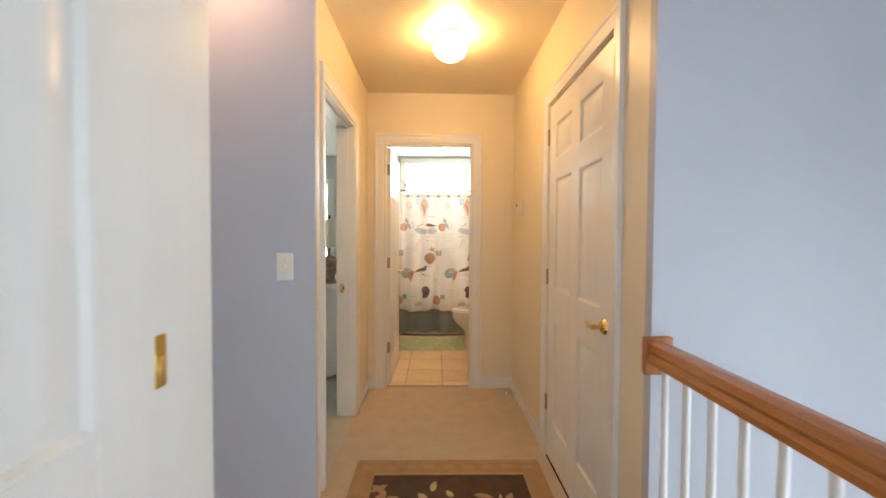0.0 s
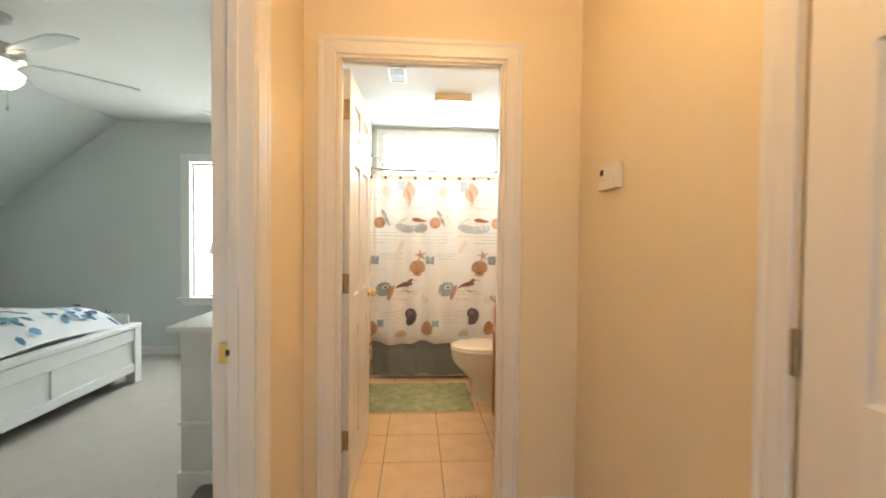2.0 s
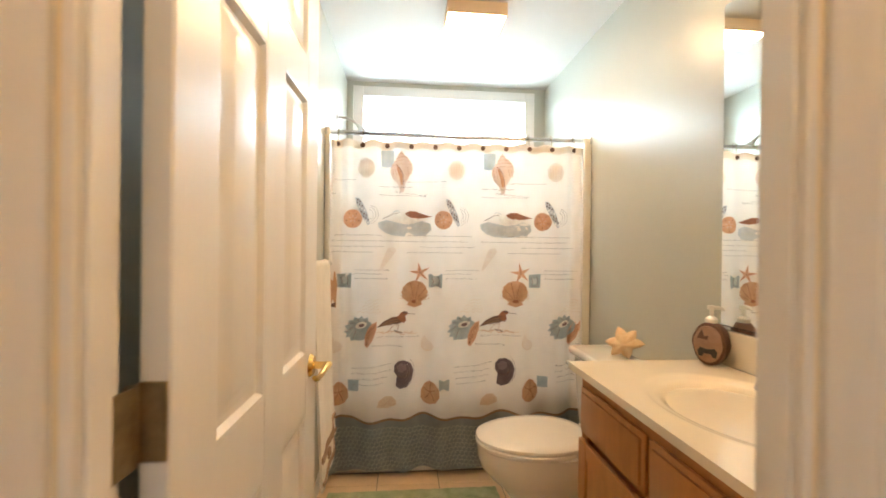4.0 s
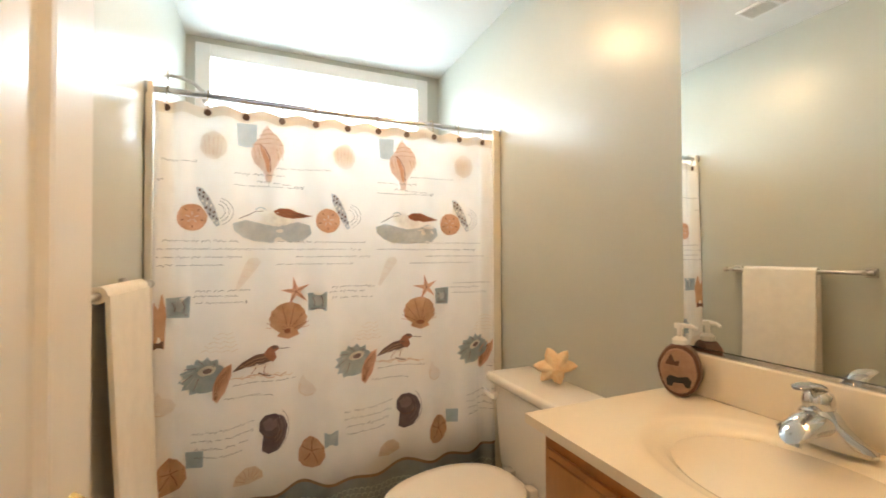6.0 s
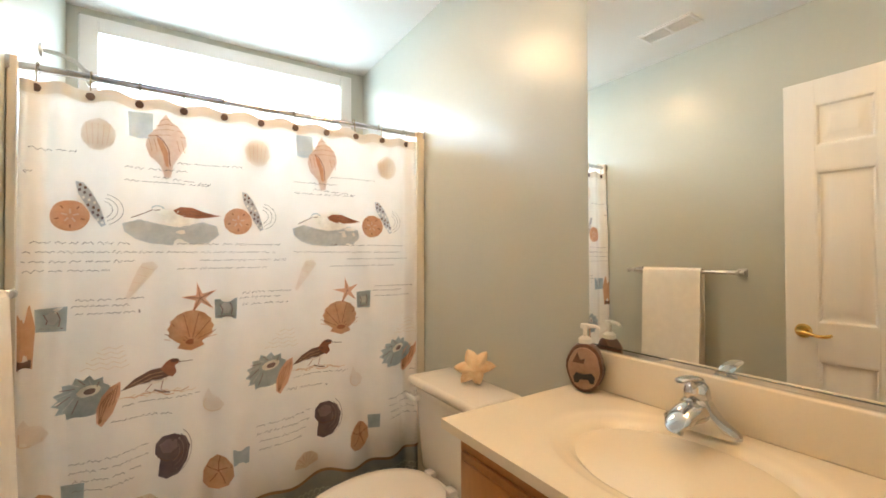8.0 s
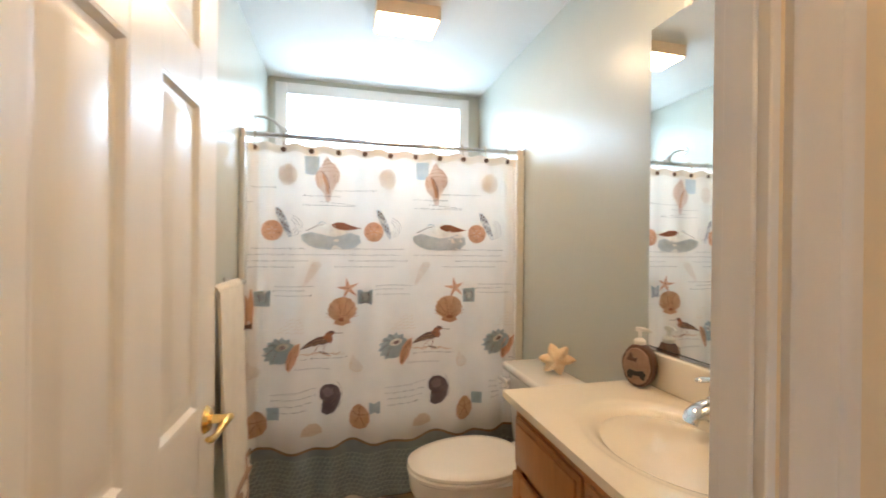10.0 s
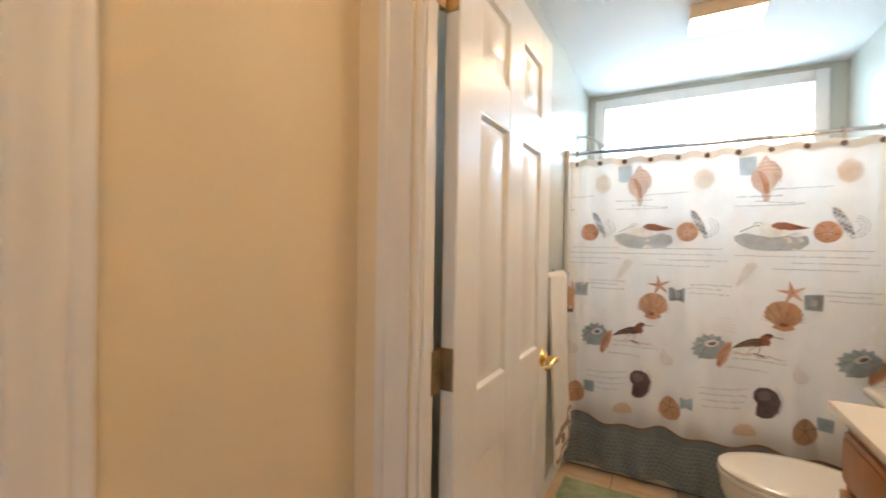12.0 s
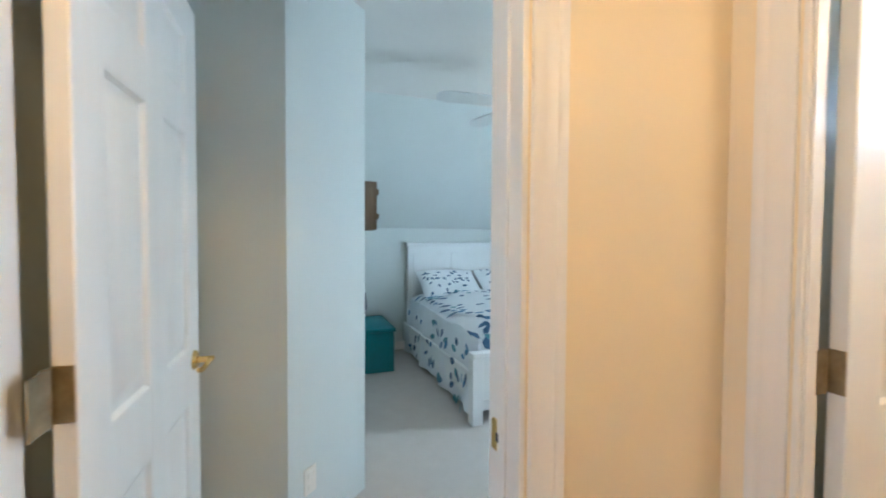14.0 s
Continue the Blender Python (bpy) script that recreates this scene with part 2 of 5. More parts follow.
setting("floor_stairwell", boxes((0.76, 2.3, -1.9, 1.24, -1.7, -1.6)), CARPET, "carpeted floor at the foot of the stairs", "floor")
setting("wall_bedroom_south", prism([(-1.58, 1.93), (-1.58, 2.45), (-1.95, 2.82), (-4.6, 2.82), (-4.6, 1.93)], 0, H), AQUA, "pale aqua bedroom wall with an angled corner", "wall")
setting("wall_bedroom_entry", boxes((-1.58, -0.62, 1.93, 2.04, 0, H)), AQUA, "pale aqua wall behind the open door", "wall")
setting("wall_bedroom_west", boxes((-4.6, -4.45, 2.82, 6.15, 0, 1.40)), AQUA, "pale aqua knee wall under the sloping ceiling", "wall")
setting("wall_bedroom_north", boxes((-4.6, -2.42, 6.1, 6.22, 0, H), (-1.50, -0.5, 6.1, 6.22, 0, H), (-2.42, -1.50, 6.1, 6.22, 0, 0.58), (-2.42, -1.50, 6.1, 6.22, 2.05, H)), AQUA, "pale aqua bedroom wall with a window", "wall")
setting("ceiling_corridor", boxes((-0.62, 0.83, 1.22, 3.46, H, H + 0.1)), CREAM, "cream painted corridor ceiling", "ceiling")
setting("ceiling_bathroom", boxes((-0.56, 1.1, 3.46, 6.15, H, H + 0.1)), CEIL, "white bathroom ceiling", "ceiling")
setting("ceiling_bedroom", boxes((-3.12, -0.62, 1.93, 6.2, H, H + 0.1)), CEIL, "white bedroom ceiling", "ceiling")
sl = [(-4.62, 1.27), (-3.10, 2.44), (-3.10, 2.56), (-4.62, 1.39)]
setting("ceiling_slope", slab_xz([(x, z + 0.12) if k > 1 else (x, z) for k, (x, z) in enumerate(sl)], 2.0, 6.2), AQUA, "sloping pale aqua ceiling under the roof", "ceiling")
setting("ceiling_hall", boxes((-2.7, 2.3, -1.9, 1.22, 2.6, 2.7), (-2.7, -0.62, 1.22, 1.93, 2.6, 2.7), (-0.62, 2.3, 1.20, 1.24, 2.52, 2.6)), CEIL, "white hall ceiling", "ceiling")


def baseboard(name, rows):
    bm = bmesh.new()
    for x0, x1, y0, y1 in rows:
        box(bm, x0, x1, y0, y1, 0.0, 0.075, bevel=0.002)
        cx = 0.004 if (x1 - x0) < (y1 - y0) else 0.0
        cy = 0.004 - cx
        box(bm, x0 + cx * (x0 < 0.3), x1 - cx * (x0 > 0.3), y0 + cy, y1, 0.074, 0.09, bevel=0.003)
    return setting(name, bm, WHITE, "white painted baseboard", "baseboard")


baseboard("baseboard_corridor", [(-0.50, -0.488, 2.955, 3.388), (0.698, 0.71, 1.20, 1.40), (0.698, 0.71, 2.42, 3.388), (-0.50, -0.435, 3.388, 3.40), (0.425, 0.71, 3.388, 3.40)])
baseboard("baseboard_hall", [(-2.6, -0.455, 1.763, 1.775)])
baseboard("baseboard_bathroom", [(-0.49, -0.478, 3.456, 5.26), (0.968, 0.98, 4.36, 5.26)])
baseboard("baseboard_bedroom", [(-4.45, -0.62, 6.088, 6.10), (-4.45, -4.438, 2.82, 6.08), (-0.632, -0.62, 2.93, 6.08)])


CASING = ((0, 0.0), (0, 0.008), (0.04, 0.0105), (0.10, 0.0112), (0.26, 0.0115), (0.33, 0.0132), (0.42, 0.0152), (0.56, 0.0160), (0.64, 0.0150), (0.68, 0.0146), (0.72, 0.0172), (0.78, 0.0195), (0.90, 0.0200), (0.97, 0.0190), (1, 0.0160), (1, 0.0))


def casing(bm, axis, face, out, a, b, top, w=0.072, reveal=0.006):
    """Moulded, mitred trim round an opening from a to b on the wall face, standing out along out (+1 or -1)."""
    a, b, top = a - reveal, b + reveal, top + reveal
    rows = []
    for f, d in CASING:
        v = face + out * d
        line = ((a - w * f, 0.0), (a - w * f, top + w * f), (b + w * f, top + w * f), (b + w * f, 0.0))
        rows.append([bm.verts.new((v, u, z) if axis == "x" else (u, v, z)) for u, z in line])
    made = []
    for p, q in zip(rows, rows[1:]):
        for k in range(3):
            made.append(bm.faces.new((p[k], p[k + 1], q[k + 1], q[k])))
    for k in (0, 3):
        made.append(bm.faces.new([r[k] for r in rows]))
    bmesh.ops.recalc_face_normals(bm, faces=made)


def trim(name, specs, label):
    bm = bmesh.new()
    for s in specs:
        casing(bm, *s)
    return setting(name, bm, WHITE, label, "door casing")


def jamb(name, axis, lo, hi, a, b, top, stop, label):
    """Lining of a doorway through a wall from lo to hi, with a door stop at stop."""
    bm = bmesh.new()
    def bar(v0, v1, u0, u1, z0, z1):
        box(bm, *((v0, v1, u0, u1) if axis == "x" else (u0, u1, v0, v1)), z0, z1, bevel=0.0015)
    t = 0.012
    bar(lo, hi, a, a + t, 0, top)
    bar(lo, hi, b - t, b, 0, top)
    bar(lo, hi, a + t, b - t, top - t, top)
    bar(stop - 0.016, stop + 0.016, a + t, a + t + 0.006, 0, top - t)
    bar(stop - 0.016, stop + 0.016, b - t - 0.006, b - t, 0, top - t)
    bar(stop - 0.016, stop + 0.016, a + t + 0.01, b - t - 0.01, top - t - 0.01, top - t)
    return setting(name, bm, WHITE, label, "door frame")


trim("trim_bathroom_door", [("y", 3.40, -1, -0.36, 0.366, 2.03), ("y", 3.456, 1, -0.40, 0.40, 2.05, 0.05)], "white moulded casing round the bathroom door")
jamb("trim_bathroom_jamb", "y", 3.398, 3.458, -0.36, 0.366, 2.03, 3.425, "white door frame of the bathroom")
trim("trim_bedroom_door", [("x", -0.50, 1, 2.08, 2.872, 2.03), ("x", -0.62, -1, 2.08, 2.872, 2.03, 0.06)], "white moulded casing round the bedroom door")
jamb("trim_bedroom_jamb", "x", -0.622, -0.498, 2.08, 2.872, 2.03, -0.56, "white door frame of the bedroom")
trim("trim_closet_door", [("x", 0.71, -1, 1.483, 2.336, 2.01)], "white moulded casing round the closet door")


# ---- doors ----
def panel_door(name, at, turn, w, h, label, panels_z=((0.22, 0.80), (0.96, 1.61), (1.72, 1.90)), stile=0.11, hinge_z=(0.315, 1.04, 1.83), lever_z=0.92, face=1, lever=True, hinges=True, latch_stile=None, gap=False):
    """A six-panel door. Local x runs from the hinge to the latch, y through the leaf (0 to -0.035)."""
    d = thing(name, at, label, "door", kind="structure", turn=turn)
    th, r = 0.035, 0.0135
    ls = latch_stile or stile
    bm = bmesh.new()
    box(bm, 0.003, w - 0.003, -th + r, -r, 0.012, h - 0.002)
    mid = (stile + w - ls) / 2
    cols = [(0, stile), (mid - 0.055, mid + 0.055), (w - ls, w)]
    zs = [0.01] + [v for p in panels_z for v in p] + [h]
    for x0, x1 in cols:
        box(bm, x0, x1, -th, 0, 0.01, h, bevel=0.003)
    for k in range(0, len(zs), 2):
        for x0, x1 in ((stile - 0.004, mid - 0.051), (mid + 0.051, w - ls + 0.004)):
            box(bm, x0, x1, -th + 0.0006, -0.0006, zs[k], zs[k + 1], bevel=0.003)
    part("leaf", bm, DOORW, d)
    for x0, x1 in ((stile, mid - 0.055), (mid + 0.055, w - ls)):
        for z0, z1 in panels_z:
            bm = bmesh.new()
            for s, y in ((1, 0.0), (-1, -th)):
                rings = []
                for g, dep in ((-0.002, 0.0004), (0.004, 0.0015), (0.012, 0.0112), (0.019, 0.0124), (0.025, 0.0120), (0.050, 0.0020), (0.054, 0.0010)):
                    rings.append([bm.verts.new((px, y - s * dep, pz)) for px, pz in ((x0 + g, z0 + g), (x1 - g, z0 + g), (x1 - g, z1 - g), (x0 + g, z1 - g))])
                for ra, rb in zip(rings, rings[1:]):
                    for k in range(4):
                        bm.faces.new((ra[k], ra[(k + 1) % 4], rb[(k + 1) % 4], rb[k]))
                bm.faces.new(rings[-1])
            bmesh.ops.recalc_face_normals(bm, faces=bm.faces)
            part("panel", bm, DOORW, d)
    if hinges:
        for z in hinge_z:
            s, yk = face, (0.006 if face > 0 else -th - 0.006)
            xk = -0.018 if gap else -0.004
            yk = -0.003 if gap else yk
            bm = rod(((xk, yk, z - 0.045), (xk, yk, z + 0.045), 0.0058), n=12)
            for k in range(-2, 3):
                cyl(bm, (xk, yk, z + k * 0.018 - 0.0078), (xk, yk, z + k * 0.018 + 0.0078), 0.0068, n=12)
            box(bm, -0.004, -0.0005, -th + 0.002, -0.002, z - 0.045, z + 0.045, bevel=0.0008)
            if gap:
                box(bm, xk, -0.003, -0.0042, -0.0015, z - 0.044, z + 0.044)
                box(bm, -0.070, xk, -0.0088, -0.0060, z - 0.045, z + 0.045, bevel=0.0008)
            else:
                box(bm, -0.008, -0.0055, -th + 0.002, -0.002, z - 0.045, z + 0.045, bevel=0.0008)
            part("hinge", bm, OLDBRASS, d, "worn brass butt hinge")
    if lever:
        x = w - 0.062
        for s, y in ((1, 0.0), (-1, -th)):
            bm = rod(((x, y, lever_z), (x, y + s * 0.010, lever_z), 0.031, 0.024), ((x, y + s * 0.009, lever_z), (x, y + s * 0.045, lever_z), 0.010), n=20)
            hdl = part("door_handle", bm, BRASS, d, "polished brass lever handle")
            pts = [(x - 0.10 * f, y + s * (0.046 - 0.012 * f), lever_z - 0.020 * math.sin(f * 3.0) * f) for f in [k / 8 - 0.1 for k in range(10)]]
            part("lever", tube(pts, [0.009, 0.010, 0.009, 0.008, 0.0075, 0.007, 0.007, 0.0075, 0.008, 0.005]), BRASS, hdl)
        part("latch_plate", boxes((w - 0.0005, w + 0.0015, -th + 0.006, -0.006, lever_z - 0.03, lever_z + 0.03)), BRASS, d)
    return d


panel_door("door_bathroom", (-0.354, 3.498, 0), 89.0, 0.70, 2.01, "white six-panel bathroom door standing wide open", gap=True)
panel_door("door_bedroom", (-0.640, 2.116, 0), 177.5, 0.73, 2.01, "white six-panel bedroom door standing wide open", gap=True, hinge_z=(0.315, 1.062, 1.83))
panel_door("door_closet", (0.747, 2.330, 0), -90.0, 0.845, 2.00, "white six-panel closet door, closed", face=-1, panels_z=((0.22, 0.80), (0.98, 1.58), (1.69, 1.88)))
hall = panel_door("door_hall", (-0.413, 0.05, 0), 90.0, 0.76, 2.03, "white panelled hall door standing open", lever=False, hinges=False, latch_stile=0.28, panels_z=((0.22, 0.82), (1.0, 1.61), (1.72, 1.90)))
part("edge_plate", boxes((0.590, 0.616, -0.0375, -0.034, 1.018, 1.103), (0.597, 0.611, -0.040, -0.034, 1.03, 1.068), bevel=0.001), BRASS, hall, "worn brass plate")
for nm, bm in (("strike_plate", boxes((-0.600, -0.550, 2.8545, 2.861, 0.872, 0.934), bevel=0.001)),):
    sp = solid(nm, bm, BRASS, "brass strike plate let into the bedroom door frame", "strike plate")
    # near-black chip on the uncut plate gives the shade inside its hole
    part("slot_shade", boxes((-0.580, -0.569, 2.853, 2.8543, 0.894, 0.912)), DARK, sp)


# ---- windows ----
def window(name, x0, x1, z0, z1, y, depth, label, glowmat, mullion=True, casing_w=0.06, sash=0.035):
    w = thing(name, ((x0 + x1) / 2, y, z0), label, "window", kind="structure")
    o = casing_w
    bm = boxes((x0, x0 + sash, y, y + 0.05, z0, z1), (x1 - sash, x1, y, y + 0.05, z0, z1), (x0 + sash, x1 - sash, y, y + 0.05, z0, z0 + sash), (x0 + sash, x1 - sash, y, y + 0.05, z1 - sash, z1), bevel=0.004)
    if mullion:
        zm = (z0 + z1) / 2
        box(bm, x0 + sash, x1 - sash, y + 0.004, y + 0.046, zm - 0.022, zm + 0.022, bevel=0.003)
    part("window_frame", bm, WHITE, w)
    g = part("pane", boxes((x0 + sash * 0.8, x1 - sash * 0.8, y + 0.022, y + 0.026, z0 + sash * 0.8, z1 - sash * 0.8)), GLASS, w)
    g.visible_shadow = False
    b = setting("backdrop_" + name, boxes((x0 - 0.5, x1 + 0.5, y + depth, y + depth + 0.01, z0 - 0.3, z1 + 0.4)), glowmat, "bright overcast daylight outside the window", "backdrop")
    return w


window("window_bathroom", -0.444, 0.897, 1.745, 2.407, 6.030, 0.16, "high white-framed bathroom window full of daylight", glow("daylight_bath", (0.76, 0.91, 1.0), GLOW_BATH), mullion=False, sash=0.072)
wb = window("window_bedroom", -2.40, -1.52, 0.60, 2.03, 6.13, 0.12, "white double-hung bedroom window full of daylight", glow("daylight_bed", (0.95, 1.0, 0.96), GLOW_BED), mullion=False)
part("window_casing", boxes((-2.49, -2.40, 6.085, 6.10, 0.52, 2.11), (-1.52, -1.43, 6.085, 6.10, 0.52, 2.11), (-2.40, -1.52, 6.085, 6.10, 2.03, 2.11), (-2.40, -1.52, 6.085, 6.10, 0.52, 0.60), bevel=0.004), WHITE, wb)
part("window_sill", boxes((-2.52, -1.40, 6.05, 6.10, 0.58, 0.605), bevel=0.006, seg=2), WHITE, wb)
window("window_hall", -0.88, 1.58, 0.62, 2.18, -1.875, -0.12, "hall window full of daylight", glow("daylight_hall", (0.82, 0.92, 1.0), GLOW_FOYER))

# added, unseen opening: lights the hall door and stairwell wall from the right
ws = thing("added_window_stairwell", (2.25, -0.3, -0.7), "added unseen stairwell window that lights the hall from the right", "window", kind="structure")
part("window_frame", boxes((2.22, 2.27, -1.1, -1.05, -0.7, 1.35), (2.22, 2.27, 0.45, 0.5, -0.7, 1.35), (2.22, 2.27, -1.05, 0.45, -0.7, -0.65), (2.22, 2.27, -1.05, 0.45, 1.30, 1.35), (2.225, 2.265, -1.05, 0.45, 0.30, 0.35), bevel=0.004), WHITE, ws)
g = part("pane", boxes((2.243, 2.247, -1.06, 0.46, -0.66, 1.31)), GLASS, ws)
g.visible_shadow = False
# added glowing panel, the source of that side light
setting("backdrop_stairwell", boxes((2.40, 2.41, -1.5, 0.9, -1.0, 1.7)), glow("added_side_glow", (0.80, 0.91, 1.0), 5.8), "added glowing panel that lights the hall from the stairwell side", "backdrop")

# ---- lamps ----
def dome_lamp(name, x, y, z, label, strength, color):
    d = thing(name, (x, y, z), label, "ceiling light")
    part("canopy", lathe([(0.062, 0), (0.066, -0.010), (0.060, -0.024), (0.050, -0.030)], at=(x, y, z)), WHITE, d, "white canopy")
    part("globe", lathe([(0.050, -0.028), (0.076, -0.046), (0.093, -0.074), (0.095, -0.095), (0.084, -0.122), (0.058, -0.142), (0.02, -0.150)], at=(x, y, z)), glow(name + "_glass", color, strength), d, "lit frosted glass globe")
    return d


dome_lamp("ceiling_light", 0.145, 2.40, 2.44, "lit frosted globe ceiling light in the corridor", HALL_LAMP, (1.0, 0.62, 0.25))
dome_lamp("ceiling_light", -0.95, 1.45, 2.60, "lit frosted globe ceiling light in the hall", FOYER_LAMP, (1.0, 0.58, 0.36))
bl = thing("ceiling_light", (0.28, 5.08, 2.44), "square lit ceiling light with an opal diffuser", "ceiling light")
part("housing", boxes((0.130, 0.428, 4.985, 4.993, 2.378, 2.44), (0.130, 0.428, 5.172, 5.18, 2.378, 2.44), (0.130, 0.138, 4.993, 5.172, 2.378, 2.44), (0.420, 0.428, 4.993, 5.172, 2.378, 2.44), (0.138, 0.420, 4.993, 5.172, 2.425, 2.44), bevel=0.0015), mat("almond_metal", (0.74, 0.60, 0.44), 0.5), bl, "almond painted housing")
part("diffuser", boxes((0.139, 0.419, 4.994, 5.171, 2.370, 2.384), bevel=0.005, seg=2), glow("opal_diffuser", (1.0, 0.64, 0.34), BATH_LAMP), bl, "lit opal diffuser")

vl = thing("vanity_light", (0.95, 3.85, 2.2), "lit vanity light bar with frosted globes above the mirror", "wall light")
part("backplate", boxes((0.955, 0.9795, 3.58, 4.10, 2.19, 2.29), bevel=0.006, seg=2), CHROME, vl, "chrome back plate")
VGLOW = glow("vanity_globe_glass", (1.0, 0.60, 0.27), VANITY_LAMP)
for y in (3.66, 3.84, 4.02):
    part("socket", rod(((0.957, y, 2.24), (0.925, y, 2.24), 0.022, 0.026)), CHROME, vl)
    bm = bmesh.new()
    bmesh.ops.create_uvsphere(bm, u_segments=24, v_segments=14, radius=0.048, matrix=Matrix.Translation((0.882, y, 2.24)))
    part("globe", bm, VGLOW, vl, "lit frosted globe")


def vent(name, x, y, z, lx, ly, n, label):
    v = thing(name, (x, y, z - 0.012), label, "air vent")
    part("frame", boxes((x - lx / 2, x + lx / 2, y - ly / 2, y - ly / 2 + 0.015, z - 0.010, z), (x - lx / 2, x + lx / 2, y + ly / 2 - 0.015, y + ly / 2, z - 0.010, z), (x - lx / 2, x - lx / 2 + 0.015, y - ly / 2 + 0.015, y + ly / 2 - 0.015, z - 0.010, z), (x + lx / 2 - 0.015, x + lx / 2, y - ly / 2 + 0.015, y + ly / 2 - 0.015, z - 0.010, z), (x - lx / 2 + 0.015, x + lx / 2 - 0.015, y - 0.006, y + 0.006, z - 0.010, z), bevel=0.002), WHITE, v)
    part("backing", boxes((x - lx / 2 + 0.012, x + lx / 2 - 0.012, y - ly / 2 + 0.012, y + ly / 2 - 0.012, z - 0.004, z - 0.001)), VENTM, v)
    for k in range(n):
        xx = x - lx / 2 + 0.02 + (lx - 0.04) * k / (n - 1)
        part("slat", boxes((xx - 0.002, xx + 0.002, y - ly / 2 + 0.015, y + ly / 2 - 0.015, z - 0.009, z - 0.005)), PLASTIC, v)
    return v


vent("ceiling_vent", -0.165, 4.63, 2.44, 0.13, 0.28, 7, "white louvred air vent in the bathroom ceiling")
vent("ceiling_vent", -1.90, 5.72, 2.44, 0.30, 0.13, 12, "white louvred air vent in the bedroom ceiling")

# ---- hall ----
rl = thing("stair_railing", (0.722, -0.2, 0), "varnished oak handrail on slim white balusters beside the stairwell", "railing")
prof = [(-0.032, -0.028), (0.032, -0.028), (0.034, -0.012), (0.026, 0.0), (0.033, 0.012), (0.028, 0.030), (0.012, 0.037), (-0.012, 0.037), (-0.028, 0.030), (-0.033, 0.012), (-0.026, 0.0), (-0.034, -0.012)]
part("handrail", slab_xz([(0.722 + x, 0.922 + z) for x, z in prof], -1.2, 1.18), RAILOAK, rl)
part("rosette", boxes((0.680, 0.766, 1.178, 1.199, 0.858, 0.970), bevel=0.004), RAILOAK, rl, "square oak wall block")
for k in range(22):
    y = 1.142 - 0.10 * k
    part("baluster", rod(((0.722, y, 0.0), (0.722, y, 0.897), 0.012, 0.0095), ((0.722, y, 0), (0.722, y, 0.12), 0.015, 0.013), n=12), WHITE, rl)

hr = thing("wall_handrail", (-1.5, 1.70, 0.8), "oak wall handrail on a metal bracket above the stairs", "handrail")
part("rail", tube([(-1.175, 1.700, 0.985), (-1.19, 1.700, 0.982), (-1.3, 1.700, 0.955), (-1.9, 1.700, 0.66), (-2.5, 1.700, 0.36)], [0.012, 0.021, 0.023, 0.023, 0.023]), RAILOAK, hr)
part("bracket", tube([(-1.25, 1.774, 0.885), (-1.25, 1.745, 0.885), (-1.25, 1.712, 0.90), (-1.25, 1.700, 0.95)], 0.007), OLDBRASS, hr, "dull metal bracket")
part("bracket_plate", rod(((-1.25, 1.770, 0.885), (-1.25, 1.775, 0.885), 0.028)), OLDBRASS, hr)

sw = thing("light_switch", (-0.585, 1.775, 1.05), "white toggle light switch on the blue-grey wall", "light switch")
part("plate", boxes((-0.620, -0.549, 1.7685, 1.775, 1.072, 1.190), bevel=0.003, seg=2), PLASTIC, sw)
part("toggle", boxes((-0.590, -0.579, 1.755, 1.770, 1.126, 1.138), bevel=0.002), PLASTIC, sw)
for z in (1.100, 1.162):
    part("screw", rod(((-0.5845, 1.7675, z), (-0.5845, 1.769, z), 0.003), n=8), NICKEL, sw)

th = thing("thermostat", (0.695, 3.08, 1.43), "ivory plastic thermostat on the corridor wall", "thermostat")
part("housing", boxes((0.680, 0.7095, 3.01, 3.15, 1.437, 1.533), bevel=0.006, seg=2), PLASTIC, th)
part("display", boxes((0.6785, 0.6805, 3.105, 3.13, 1.492, 1.514)), DARK, th)
part("cover", boxes((0.677, 0.681, 3.014, 3.146, 1.44, 1.474), bevel=0.002), PLASTIC, th)

ds = thing("door_stop", (0.66, 3.16, 0.03), "brass spring door stop on the baseboard", "door stop")
part("spring", tube([(0.697 - 0.065 * k / 60, 3.16 + 0.006 * math.cos(k * 0.9), 0.045 + 0.006 * math.sin(k * 0.9)) for k in range(61)], 0.0013, n=6), OLDBRASS, ds)
part("tip", rod(((0.632, 3.16, 0.045), (0.618, 3.16, 0.045), 0.008), n=10), PLASTIC, ds)

RUGDARK = mat("dark_brown_rug_pile", (0.10, 0.055, 0.03), 0.95, scale=14, bump=1.0, grain=380, second=(0.055, 0.03, 0.018))
RUGTAN = mat("tan_rug_pile", (0.44, 0.28, 0.15), 0.95, scale=14, bump=1.0, grain=380, second=(0.33, 0.20, 0.10))
RUGGOLD = mat("straw_rug_pile", (0.55, 0.42, 0.24), 0.95, scale=20, bump=1.0, grain=380, second=(0.42, 0.30, 0.16))
rug = thing("rug", (0.14, 1.5, 0), "brown rug with a tan border and a leafy pattern", "rug")
part("field", boxes((-0.36, 0.64, 0.85, 2.26, 0.001, 0.012), bevel=0.003), RUGDARK, rug)
part("border", boxes((-0.36, 0.64, 2.13, 2.25, 0.010, 0.0135), (-0.36, -0.25, 0.86, 2.13, 0.010, 0.0135), (0.53, 0.64, 0.86, 2.13, 0.010, 0.0135), (-0.25, 0.53, 0.86, 0.97, 0.010, 0.0135)), RUGTAN, rug, "tan woven border")
